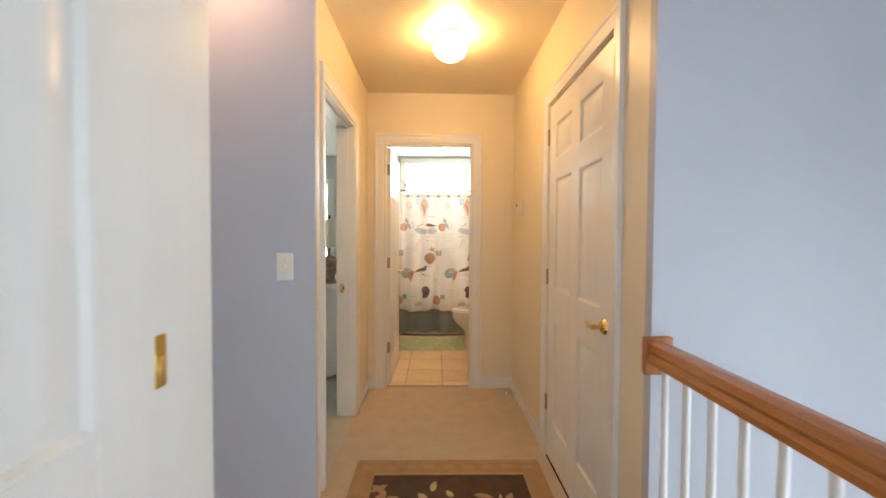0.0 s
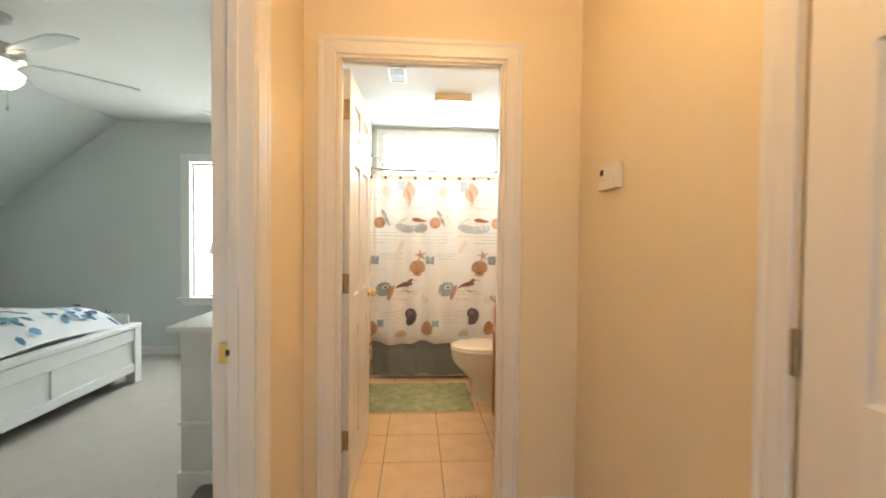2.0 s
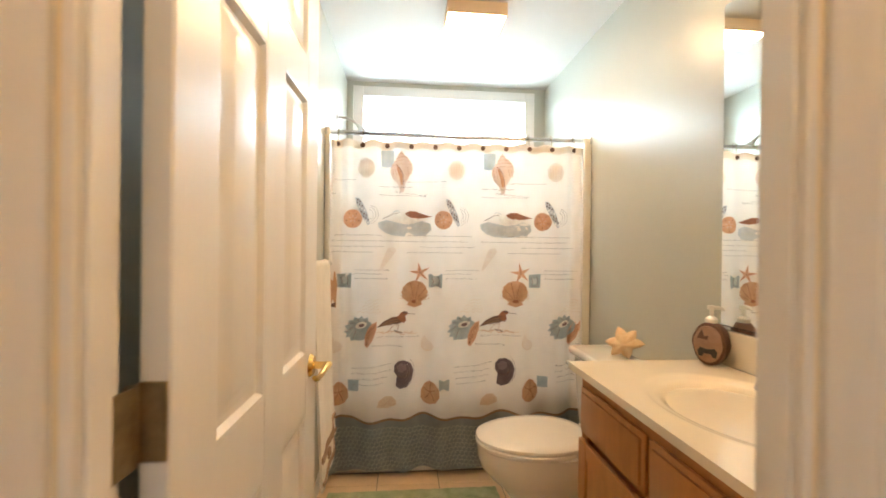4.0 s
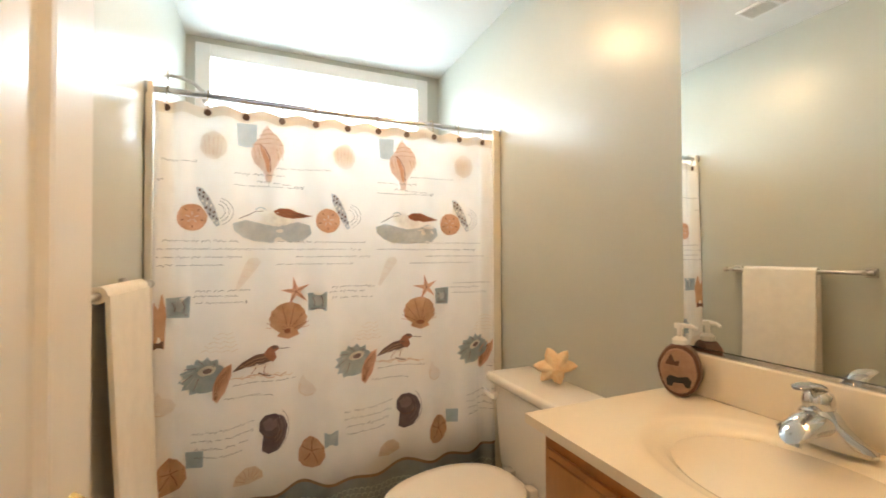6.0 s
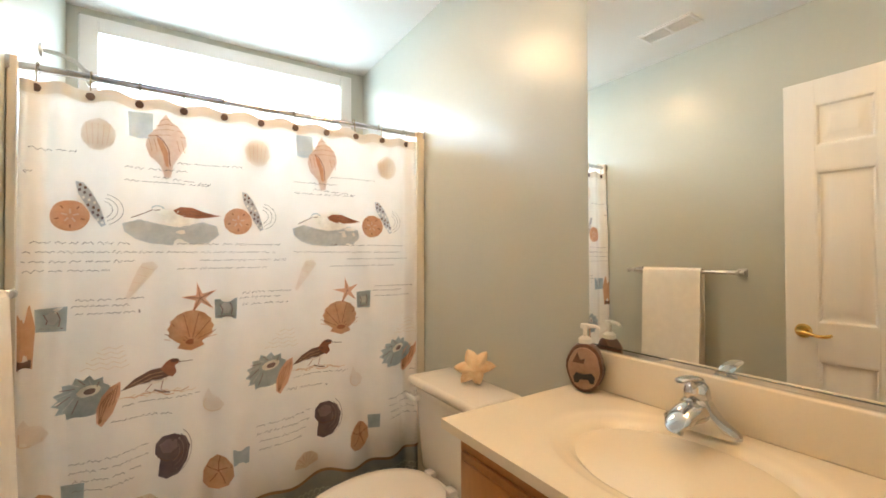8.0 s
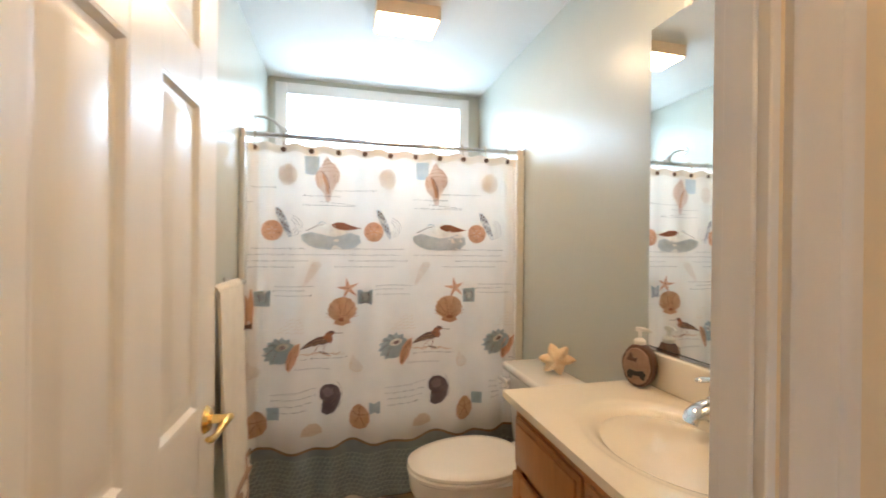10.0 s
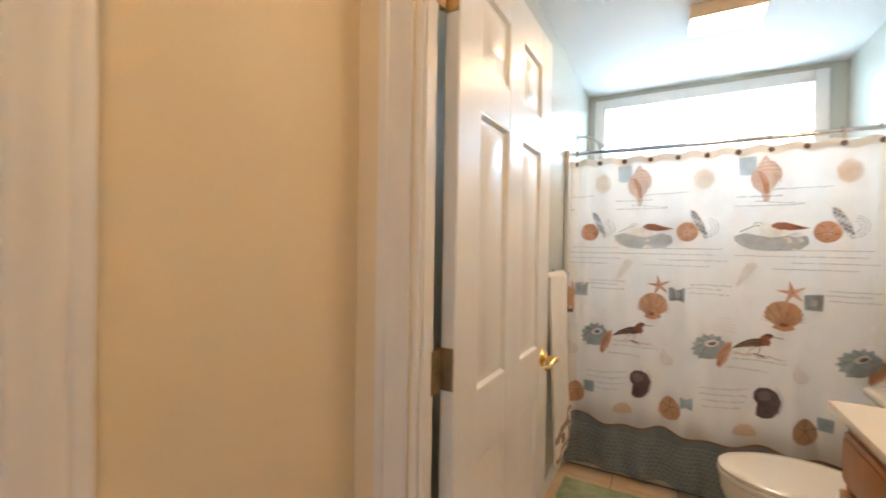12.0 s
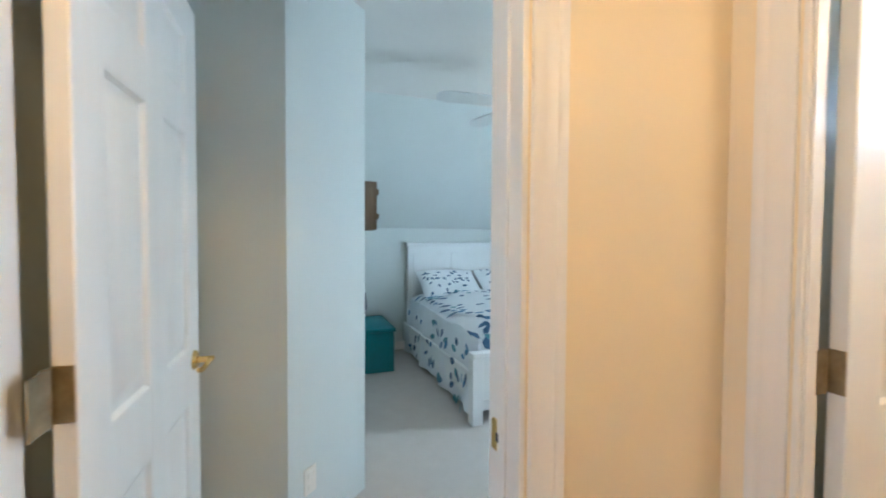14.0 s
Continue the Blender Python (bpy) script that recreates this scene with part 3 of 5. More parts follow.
part("border_line", boxes((-0.25, 0.53, 2.118, 2.128, 0.011, 0.0145), (-0.366, 0.635, 2.238, 2.246, 0.012, 0.015)), RUGGOLD, rug)
for k in range(9):
    x = -0.29 + 0.107 * k
    part("dash", boxes((x - 0.03, x + 0.03, 2.180, 2.186, 0.012, 0.0148), (x - 0.03, x + 0.03, 2.200, 2.204, 0.012, 0.0148)), RUGGOLD, rug)
rnd = random.Random(4)


def leaf_bm(x, y, z, l, w, a, h=0.0025):
    pts = [(0, 0), (0.25, 0.42), (0.55, 0.5), (0.8, 0.3), (1, 0), (0.8, -0.25), (0.5, -0.38), (0.2, -0.3)]
    c, s = math.cos(a), math.sin(a)
    return prism([(x + l * u * c - w * v * s, y + l * u * s + w * v * c) for u, v in pts], z, z + h)


for k in range(70):
    x, y = rnd.uniform(-0.22, 0.46), rnd.uniform(1.0, 2.06)
    part("leaf_motif", leaf_bm(x, y, 0.0105 + 0.00002 * k, rnd.uniform(0.05, 0.10), rnd.uniform(0.02, 0.045), rnd.uniform(0, 6.28)), (RUGTAN, RUGGOLD, RUGDARK)[k % 3], rug)

# ---- bathroom ----
tub = thing("bathtub", (0.245, 5.65, 0), "almond bathtub behind the shower curtain", "bathtub")
bm = boxes((-0.488, 0.978, 5.285, 5.345, 0.0, 0.40), (-0.488, 0.978, 5.96, 6.035, 0.0, 0.40), (-0.488, -0.40, 5.345, 5.96, 0, 0.40), (0.88, 0.978, 5.345, 5.96, 0, 0.40), (-0.40, 0.88, 5.345, 5.96, 0, 0.08), bevel=0.008, seg=2)
part("shell", bm, ACRYLIC, tub)
part("rim", boxes((-0.489, 0.979, 5.275, 5.36, 0.395, 0.425), bevel=0.01, seg=2), ACRYLIC, tub)
sr = thing("tub_surround", (0.245, 5.65, 0.42), "almond plastic wall panels round the bathtub", "tub surround", kind="structure")
part("side_panel", boxes((-0.488, -0.478, 5.25, 6.035, 0.42, 1.86), (-0.488, -0.462, 5.235, 5.285, 0.0, 1.875), bevel=0.004), ACRYLIC, sr)
part("side_panel", boxes((0.968, 0.979, 5.25, 6.035, 0.42, 1.86), (0.935, 0.979, 5.235, 5.285, 0.0, 1.865), bevel=0.004), ACRYLIC, sr)
part("back_panel", boxes((-0.478, 0.968, 6.025, 6.038, 0.42, 1.735), bevel=0.003), ACRYLIC, sr)

rodt = thing("shower_rod", (0.245, 5.255, 1.85), "chrome shower curtain rod with hooks", "curtain rod")
part("rod", tube([(-0.488, 5.255, 1.852), (0.245, 5.255, 1.846), (0.978, 5.255, 1.85)], 0.0125), CHROME, rodt)
for x in (-0.484, 0.974):
    part("flange", rod(((x - 0.005, 5.255, 1.851), (x + 0.005, 5.255, 1.851), 0.028)), CHROME, rodt)

CUT0, CUT1, CTOP, CBOT = -0.455, 0.925, 1.806, 0.045


def fold(x, z):
    """Where the hanging curtain's surface lies along y."""
    f = (1.85 - z) / 1.85
    edge = max(0.0, 1 - (x - CUT0) / 0.12) + max(0.0, 1 - (CUT1 - x) / 0.10)
    wave = 0.014 * math.sin(x * 31 + 0.8 * math.sin(x * 7)) + 0.008 * math.sin(x * 17 + 1.3 + z * 0.4)
    return 5.232 - 0.012 * f + wave * (0.35 + 0.9 * f) + 0.02 * edge * math.sin(x * 75) - 0.006 * math.sin(z * 3 + x * 4)


def top_edge(x):
    return CTOP + 0.008 * math.cos((x + 0.37) * math.tau / 0.135)


def cloth_sheet(x0, x1, lo, hi, nx, nz, off=0.0):
    bm = bmesh.new()
    g = []
    for i in range(nx + 1):
        x = x0 + (x1 - x0) * i / nx
        a, b = lo(x), hi(x)
        g.append([bm.verts.new((x, fold(x, a + (b - a) * k / nz) - off, a + (b - a) * k / nz)) for k in range(nz + 1)])
    for i in range(nx):
        for k in range(nz):
            bm.faces.new((g[i][k], g[i + 1][k], g[i + 1][k + 1], g[i][k + 1]))
    return bm


def band_line(x):
    return 0.322 + 0.013 * math.sin(x * 14 + 1) + 0.007 * math.sin(x * 29) + 0.012 * x


def hem_line(x):
    return CBOT + 0.008 * math.sin(x * 21)


BAND = mat("slate_blue_band_cloth", (0.30, 0.33, 0.34), 0.9, scale=18, grain=200, second=(0.21, 0.24, 0.25), bump=0.2, translucent=0.2)
LATTICE = print_ink("pale_lattice_ink", (0.46, 0.49, 0.48))
BORDER = print_ink("brown_border_ink", (0.33, 0.20, 0.13))
PEACH = print_ink("peach_shell_ink", (0.80, 0.52, 0.36), (0.66, 0.36, 0.22))
TAN = print_ink("tan_shell_ink", (0.74, 0.50, 0.32), (0.55, 0.32, 0.18))
RUST = print_ink("rust_ink", (0.48, 0.22, 0.13), (0.34, 0.14, 0.09))
BROWN = print_ink("brown_ink", (0.27, 0.16, 0.12), (0.18, 0.11, 0.09))
PLUM = print_ink("plum_grey_ink", (0.23, 0.17, 0.18), (0.15, 0.11, 0.13))
BLUEINK = print_ink("faded_blue_ink", (0.52, 0.57, 0.59), (0.34, 0.42, 0.46))
SOFTBLUE = print_ink("pale_sky_ink", (0.66, 0.74, 0.80), (0.56, 0.66, 0.74))
MIDTAN = print_ink("mid_tan_ink", (0.70, 0.44, 0.27), (0.62, 0.36, 0.21))
MAUVE = print_ink("mauve_ink", (0.34, 0.26, 0.27), (0.26, 0.19, 0.20))
CLOTHINK = print_ink("bare_cloth_ink", (0.90, 0.85, 0.79))
WASH = print_ink("blue_grey_wash_ink", (0.70, 0.71, 0.71), (0.52, 0.56, 0.58))
PALE = print_ink("pale_blush_ink", (0.86, 0.79, 0.72), (0.81, 0.72, 0.64))
BLUSH = print_ink("blush_conch_ink", (0.82, 0.70, 0.63), (0.76, 0.57, 0.48))
INK = print_ink("grey_script_ink", (0.26, 0.22, 0.21))
NETINK = print_ink("net_grey_ink", (0.62, 0.62, 0.63), (0.50, 0.51, 0.54))
SAND = print_ink("sand_wash_ink", (0.74, 0.58, 0.42), (0.82, 0.70, 0.56))

sc = thing("shower_curtain", (0.245, 5.23, 0.045), "ivory fabric shower curtain printed with seashells, script and a slate hem", "shower curtain")
part("cloth", cloth_sheet(CUT0, CUT1, band_line, top_edge, 220, 34), CLOTH, sc)
part("hem_band", cloth_sheet(CUT0, CUT1, hem_line, band_line, 220, 8), BAND, sc, "slate blue patterned hem")
part("band_border", cloth_sheet(CUT0, CUT1, lambda x: band_line(x) - 0.006, lambda x: band_line(x) + 0.006, 220, 1, 0.002), BORDER, sc)
part("header", cloth_sheet(CUT0, CUT1, lambda x: top_edge(x) - 0.038, lambda x: top_edge(x) + 0.002, 220, 2, 0.002), mat("tan_header_cloth", (0.80, 0.73, 0.64), 0.9, translucent=0.3), sc, "tan top hem")
DOT = mat("brown_button", (0.13, 0.08, 0.06), 0.4)
for k in range(11):
    x = -0.42 + 0.1295 * k
    y, z = fold(x, top_edge(x) - 0.018), top_edge(x) - 0.018
    part("button", rod(((x, y - 0.007, z), (x, y - 0.001, z), 0.0125), n=14), DOT, sc)
    hk = solid("curtain_hook", tube([(x, y + 0.004, z + 0.005), (x, 5.232, 1.835), (x, 5.235, 1.862), (x, 5.255, 1.872), (x, 5.272, 1.860), (x, 5.272, 1.84)], 0.0022, n=6), OLDBRASS, "bronze wire hook on the shower rod", "curtain hook", group="curtain hooks")


def decal(pts, material, name, off=0.0022, rings=3):
    """A printed patch that follows the cloth. pts: outline in x and z."""
    pts = [(min(max(x, CUT0 + 0.003), CUT1 - 0.003), z) for x, z in pts]
    cx, cz = sum(p[0] for p in pts) / len(pts), sum(p[1] for p in pts) / len(pts)
    bm = bmesh.new()
    def vert(x, z):
        return bm.verts.new((x, fold(x, z) - off, z))
    loops = [[vert(cx + (x - cx) * r / rings, cz + (z - cz) * r / rings) for x, z in pts] for r in range(1, rings + 1)]
    c = vert(cx, cz)
    n = len(pts)
    for k in range(n):
        bm.faces.new((c, loops[0][k], loops[0][(k + 1) % n]))
        for a, b in zip(loops, loops[1:]):
            bm.faces.new((a[k], b[k], b[(k + 1) % n], a[(k + 1) % n]))
    return part(name, bm, material, sc)


def ring(cx, cz, rx, rz, n=24, turn=0.0, wob=0.05, seed=0, a0=0.0, a1=math.tau):
    r = random.Random(seed)
    out = []
    for k in range(n):
        a = a0 + (a1 - a0) * k / (n if a1 - a0 > 6.28 else n - 1)
        f = 1 + r.uniform(-wob, wob)
        x, z = rx * f * math.cos(a), rz * f * math.sin(a)
        out.append((cx + x * math.cos(turn) - z * math.sin(turn), cz + x * math.sin(turn) + z * math.cos(turn)))
    return out


def inside(x):
    return CUT0 + 0.01 < x < CUT1 - 0.01


def stroke(pts, w, material, name, off=0.0036):
    """A thin printed line."""
    pts = [p for p in pts if inside(p[0])]
    if len(pts) < 2:
        return
    bm = bmesh.new()
    row = []
    for k, (x, z) in enumerate(pts):
        dx, dz = pts[min(k + 1, len(pts) - 1)][0] - pts[max(k - 1, 0)][0], pts[min(k + 1, len(pts) - 1)][1] - pts[max(k - 1, 0)][1]
        d = math.hypot(dx, dz) or 1
        ox, oz = -dz / d * w / 2, dx / d * w / 2
        row.append([bm.verts.new((x + s * ox, fold(x + s * ox, z + s * oz) - off, z + s * oz)) for s in (-1, 1)])
    for a, b in zip(row, row[1:]):
        bm.faces.new((a[0], b[0], b[1], a[1]))
    part(name, bm, material, sc)


def script(x0, x1, z, seed, slope=0.0):
    """One unreadable line of handwriting: broken wavy strokes."""
    r = random.Random(seed)
    x = x0
    while x < x1:
        l = r.uniform(0.018, 0.05)
        e = min(x + l, x1)
        n = max(3, int(l / 0.0075))
        amp = r.uniform(0.0025, 0.0065)
        stroke([(x + (e - x) * k / n, z + slope * (x - x0) + amp * (1 if k % 2 else -1) * r.uniform(0.2, 1.0)) for k in range(n + 1)], 0.0019, INK, "script")
        x = e + r.uniform(0.004, 0.012)


def star_pts(cx, cz, r0, r1, turn):
    return [(cx + (r0 if k % 2 == 0 else r1) * math.cos(turn + k * math.pi / 5), cz + (r0 if k % 2 == 0 else r1) * math.sin(turn + k * math.pi / 5)) for k in range(10)]


def motif_set(dx, s):
    """One repeat of the print."""
    up = 0.016
    def put(pts, m, name, off=0.0022):
        pts = [(x + dx, z + up) for x, z in pts]
        if inside(sum(p[0] for p in pts) / len(pts)):
            decal(pts, m, name, off)
    def line(pts, w, m, name="shell_line"):
        stroke([(x + dx, z + up) for x, z in pts], w, m, name)
    def arc(cx, cz, rx, rz, a0, a1, w, m, turn=0.0, n=12):
        line(ring(cx, cz, rx, rz, n, turn, 0.0, 0, a0, a1), w, m)
    # top row: stamp and conch
    put([(-0.192, 1.738), (-0.122, 1.742), (-0.124, 1.655), (-0.160, 1.648), (-0.188, 1.652)], SOFTBLUE, "stamp_print")
    put([(-0.085, 1.745), (-0.072, 1.722), (-0.048, 1.704), (-0.026, 1.672), (-0.022, 1.640), (-0.040, 1.606), (-0.062, 1.566), (-0.070, 1.520), (-0.088, 1.518), (-0.100, 1.560), (-0.132, 1.592), (-0.144, 1.628), (-0.138, 1.660), (-0.114, 1.690), (-0.100, 1.722)], BLUSH, "conch_print", 0.0026)
    put([(-0.112, 1.662), (-0.096, 1.650), (-0.078, 1.610), (-0.076, 1.555), (-0.086, 1.560), (-0.094, 1.600), (-0.108, 1.640)], PEACH, "conch_mouth_print", 0.0030)
    line([(-0.116, 1.668), (-0.096, 1.655), (-0.076, 1.618), (-0.072, 1.560)], 0.0026, RUST)
    for z, x0, x1 in ((1.724, -0.102, -0.070), (1.706, -0.112, -0.050), (1.688, -0.124, -0.036), (1.668, -0.136, -0.028)):
        line([(x0, z - 0.006), ((x0 + x1) / 2, z + 0.004), (x1, z)], 0.0018, TAN)
    for x in (-0.135, -0.12, -0.052, -0.038):
        line([(x, 1.655), (x + 0.010, 1.610)], 0.0016, TAN)
    put(ring(0.215, 1.645, 0.045, 0.052, seed=s), PALE, "pale_shell_print")
    for q in range(5):
        line([(0.19 + 0.012 * q, 1.61), (0.183 + 0.016 * q, 1.68)], 0.0016, BLUSH)
    # second row: wash, wader and sand dollar
    put([(-0.205, 1.352), (-0.16, 1.368), (-0.11, 1.356), (-0.06, 1.345), (-0.02, 1.352), (0.03, 1.366), (0.075, 1.352), (0.082, 1.318), (0.05, 1.290), (0.0, 1.284), (-0.07, 1.280), (-0.13, 1.286), (-0.17, 1.300), (-0.20, 1.325)], WASH, "wash_print", 0.0016)
    put([(-0.125, 1.398), (-0.110, 1.410), (-0.088, 1.404), (-0.045, 1.402), (0.0, 1.392), (0.02, 1.380), (-0.01, 1.352), (-0.05, 1.346), (-0.085, 1.360), (-0.105, 1.385)], CLOTHINK, "pale_body_print", 0.0026)
    put([(-0.062, 1.404), (-0.04, 1.417), (-0.005, 1.417), (0.03, 1.404), (0.066, 1.394), (0.088, 1.390), (0.05, 1.383), (0.01, 1.378), (-0.03, 1.382), (-0.052, 1.392)], RUST, "wing_print", 0.0030)
    line([(-0.04, 1.408), (0.0, 1.402), (0.05, 1.391)], 0.0018, BROWN)
    line([(-0.045, 1.398), (-0.005, 1.391), (0.03, 1.388)], 0.0018, BROWN)
    line([(-0.182, 1.372), (-0.15, 1.388), (-0.122, 1.404)], 0.0028, BROWN)
    arc(-0.108, 1.406, 0.018, 0.012, 0.2, 2.9, 0.0035, BLUEINK)
    line([(-0.118, 1.402), (-0.100, 1.404)], 0.0030, BROWN)
    put(ring(0.146, 1.372, 0.049, 0.050, 26, 0, 0.02, s + 2), PEACH, "sand_dollar_print", 0.0026)
    arc(0.146, 1.372, 0.047, 0.048, 3.4, 6.1, 0.003, MIDTAN)
    for q in range(5):
        t = math.pi / 2 + q * math.tau / 5
        line([(0.146 + 0.008 * math.cos(t), 1.372 + 0.008 * math.sin(t)), (0.146 + 0.022 * math.cos(t), 1.372 + 0.022 * math.sin(t))], 0.0045, BLUSH)
        t += math.pi / 5
        line([(0.146 + 0.028 * math.cos(t), 1.372 + 0.028 * math.sin(t)), (0.146 + 0.038 * math.cos(t), 1.372 + 0.038 * math.sin(t))], 0.004, RUST)
    put([(0.158, 1.486), (0.178, 1.482), (0.200, 1.452), (0.222, 1.405), (0.238, 1.345), (0.226, 1.338), (0.200, 1.378), (0.180, 1.418), (0.164, 1.448)], NETINK, "net_shell_print", 0.0029)
    for q in range(11):
        cx, cz = 0.170 + 0.0058 * q, 1.474 - 0.0122 * q
        hw = 0.0125 - 0.0008 * abs(q - 4)
        for j in (-1, 0, 1):
            if (q + j) % 2 == 0:
                ox, oz = hw * j * 0.72, hw * j * 0.36
                put([(cx + ox - 0.004, cz + oz + 0.0025), (cx + ox + 0.0025, cz + oz + 0.0055), (cx + ox + 0.0045, cz + oz - 0.0025), (cx + ox - 0.002, cz + oz - 0.0055)], (BROWN, CLOTHINK, PLUM)[(q + 2 * j) % 3], "net_check_print", 0.0033)
    for q in range(3):
        arc(0.225, 1.395, 0.030 + 0.014 * q, 0.028 + 0.012 * q, -1.2, 1.3, 0.0015, INK)
    # middle row: cone, starfish, scallop and stamp
    put([(-0.105, 1.205), (-0.120, 1.222), (-0.150, 1.218), (-0.165, 1.19), (-0.195, 1.105), (-0.188, 1.095), (-0.14, 1.155)], PALE, "pale_cone_print")
    for q in range(4):
        line([(-0.155 - 0.010 * q, 1.205 - 0.026 * q), (-0.118 - 0.018 * q, 1.192 - 0.022 * q)], 0.0016, BLUSH)
    fan = [(-0.006 + (0.070 + 0.003 * math.cos(q * math.pi)) * math.cos(-0.35 + q * 3.84 / 18), 0.978 + 0.066 * math.sin(-0.35 + q * 3.84 / 18)) for q in range(19)] + [(-0.045, 0.932), (-0.006, 0.920), (0.033, 0.932)]
    put(fan, TAN, "scallop_print", 0.0024)
    put([(-0.034, 0.938), (0.022, 0.938), (0.036, 0.914), (0.012, 0.906), (-0.006, 0.900), (-0.024, 0.906), (-0.048, 0.914)], MIDTAN, "scallop_foot_print", 0.0027)
    put(ring(-0.006, 0.932, 0.018, 0.010, 12), RUST, "scallop_hinge_print", 0.0031)
    for q in range(-6, 7):
        t = math.pi / 2 + q * 0.22
        line([(-0.006 + 0.020 * math.cos(t), 0.930 + 0.018 * math.sin(t)), (-0.006 + 0.112 * math.cos(t) * (1 - 0.042 * abs(q)), 0.930 + 0.110 * math.sin(t) * (1 - 0.052 * abs(q)))], 0.0022, RUST if q % 2 else MIDTAN)
    for r in (0.066, 0.088):
        arc(-0.006, 0.932, r * 0.78, r, 0.35, 2.8, 0.0014, MIDTAN)
    put(star_pts(0.022, 1.086, 0.060, 0.017, 1.75), PEACH, "starfish_print", 0.0032)
    for q in range(5):
        t = 1.75 + q * math.tau / 5
        line([(0.022, 1.086), (0.022 + 0.048 * math.cos(t), 1.086 + 0.048 * math.sin(t))], 0.0024, RUST)
    put([(0.068, 1.078), (0.142, 1.082), (0.139, 1.004), (0.070, 1.008)], BLUEINK, "stamp_print", 0.0024)
    put(ring(0.104, 1.046, 0.017, 0.021, 12), WASH, "stamp_mark_print", 0.0030)
    line([(0.085, 1.060), (0.095, 1.040), (0.090, 1.022)], 0.003, MAUVE)
    line([(0.118, 1.066), (0.126, 1.044), (0.122, 1.020)], 0.003, MAUVE)
    line([(0.078, 1.016), (0.132, 1.014)], 0.0025, MAUVE)
    # lower row: fluted shell pair, wader, pale shell
    flute = []
    for q in range(28):
        a = q * math.tau / 28
        f = (1.16 if q % 2 else 0.92) if 0.3 < a < 3.9 else 1.0
        x, z = 0.074 * f * math.cos(a), 0.060 * f * math.sin(a)
        flute.append((-0.298 + x * 0.93 - z * 0.36, 0.785 + x * 0.36 + z * 0.93))
    put(flute, BLUEINK, "fluted_shell_print", 0.0022)
    put(ring(-0.288, 0.806, 0.034, 0.017, 18, 0.35, 0.05, s), CLOTHINK, "shell_mouth_print", 0.0028)
    put(ring(-0.286, 0.805, 0.017, 0.009, 14, 0.35, 0.05, s), MAUVE, "shell_mouth_print", 0.0032)
    for q in range(9):
        t = 0.9 + q * 0.40
        line([(-0.292 + 0.040 * math.cos(t), 0.800 + 0.026 * math.sin(t)), (-0.298 + 0.072 * math.cos(t + 0.12), 0.786 + 0.058 * math.sin(t + 0.12))], 0.0026, WASH if q % 2 else MAUVE)
    put([(-0.205, 0.828), (-0.206, 0.785), (-0.226, 0.728), (-0.254, 0.688), (-0.268, 0.700), (-0.268, 0.745), (-0.254, 0.785), (-0.232, 0.815)], PEACH, "orange_shell_print", 0.0030)
    for q in range(5):
        line([(-0.212 - 0.006 * q, 0.816 - 0.006 * q), (-0.222 - 0.009 * q, 0.765 - 0.002 * q), (-0.258 - 0.001 * q, 0.700)], 0.0020, RUST)
    for k in range(5):
        a0 = -0.31 + 0.014 * k
        line([(a0 + 0.018 * j, 0.872 + 0.016 * k + (0.009 if (j + k) % 2 else 0)) for j in range(8 - k)], 0.0018, SAND)
    put([(-0.205, 0.795), (-0.17, 0.826), (-0.125, 0.848), (-0.090, 0.853), (-0.066, 0.846), (-0.066, 0.826), (-0.085, 0.812), (-0.12, 0.808), (-0.165, 0.803)], BROWN, "dark_body_print", 0.0026)
    put([(-0.165, 0.806), (-0.12, 0.813), (-0.085, 0.814), (-0.070, 0.822), (-0.082, 0.806), (-0.115, 0.798)], PALE, "belly_print", 0.0028)
    put([(-0.098, 0.848), (-0.080, 0.872), (-0.062, 0.882), (-0.044, 0.876), (-0.042, 0.866), (-0.056, 0.856), (-0.050, 0.834), (-0.062, 0.818), (-0.078, 0.826)], RUST, "neck_print", 0.0030)
    put(ring(-0.056, 0.874, 0.013, 0.007, 10), BROWN, "head_print", 0.0033)
    line([(-0.044, 0.869), (-0.022, 0.866), (-0.002, 0.866)], 0.0026, BROWN)
    line([(-0.180, 0.808), (-0.13, 0.832), (-0.09, 0.838)], 0.0018, TAN)
    line([(-0.165, 0.804), (-0.12, 0.822), (-0.09, 0.826)], 0.0018, TAN)
    line([(-0.090, 0.806), (-0.096, 0.778), (-0.082, 0.770)], 0.0024, RUST)
    line([(-0.118, 0.804), (-0.140, 0.778), (-0.125, 0.772)], 0.0024, RUST)
    r = random.Random(s)
    for k in range(9):
        x, z = -0.215 + 0.022 * k, 0.772 - 0.004 * (k % 3)
        line([(x + 0.012 * j, z + r.uniform(-0.006, 0.006)) for j in range(5)], 0.0032, (SAND, MIDTAN, SAND, TAN)[k % 4])
    line([(-0.115, 0.778), (-0.09, 0.768), (-0.07, 0.766)], 0.005, BROWN)
    put([(0.040, 0.735), (0.050, 0.752), (0.060, 0.728), (0.082, 0.715), (0.100, 0.690), (0.088, 0.668), (0.058, 0.662), (0.036, 0.678), (0.030, 0.71)], PALE, "pale_shell_print")
    arc(0.064, 0.695, 0.030, 0.028, 2.4, 5.6, 0.0026, SAND)
    # bottom row: dark scallop, sand dollar, stamp
    put([(-0.110, 0.590), (-0.090, 0.614), (-0.055, 0.620), (-0.022, 0.602), (-0.008, 0.565), (-0.018, 0.515), (-0.044, 0.478), (-0.078, 0.466), (-0.102, 0.478), (-0.100, 0.510), (-0.096, 0.535), (-0.112, 0.556)], PLUM, "dark_shell_print", 0.0026)
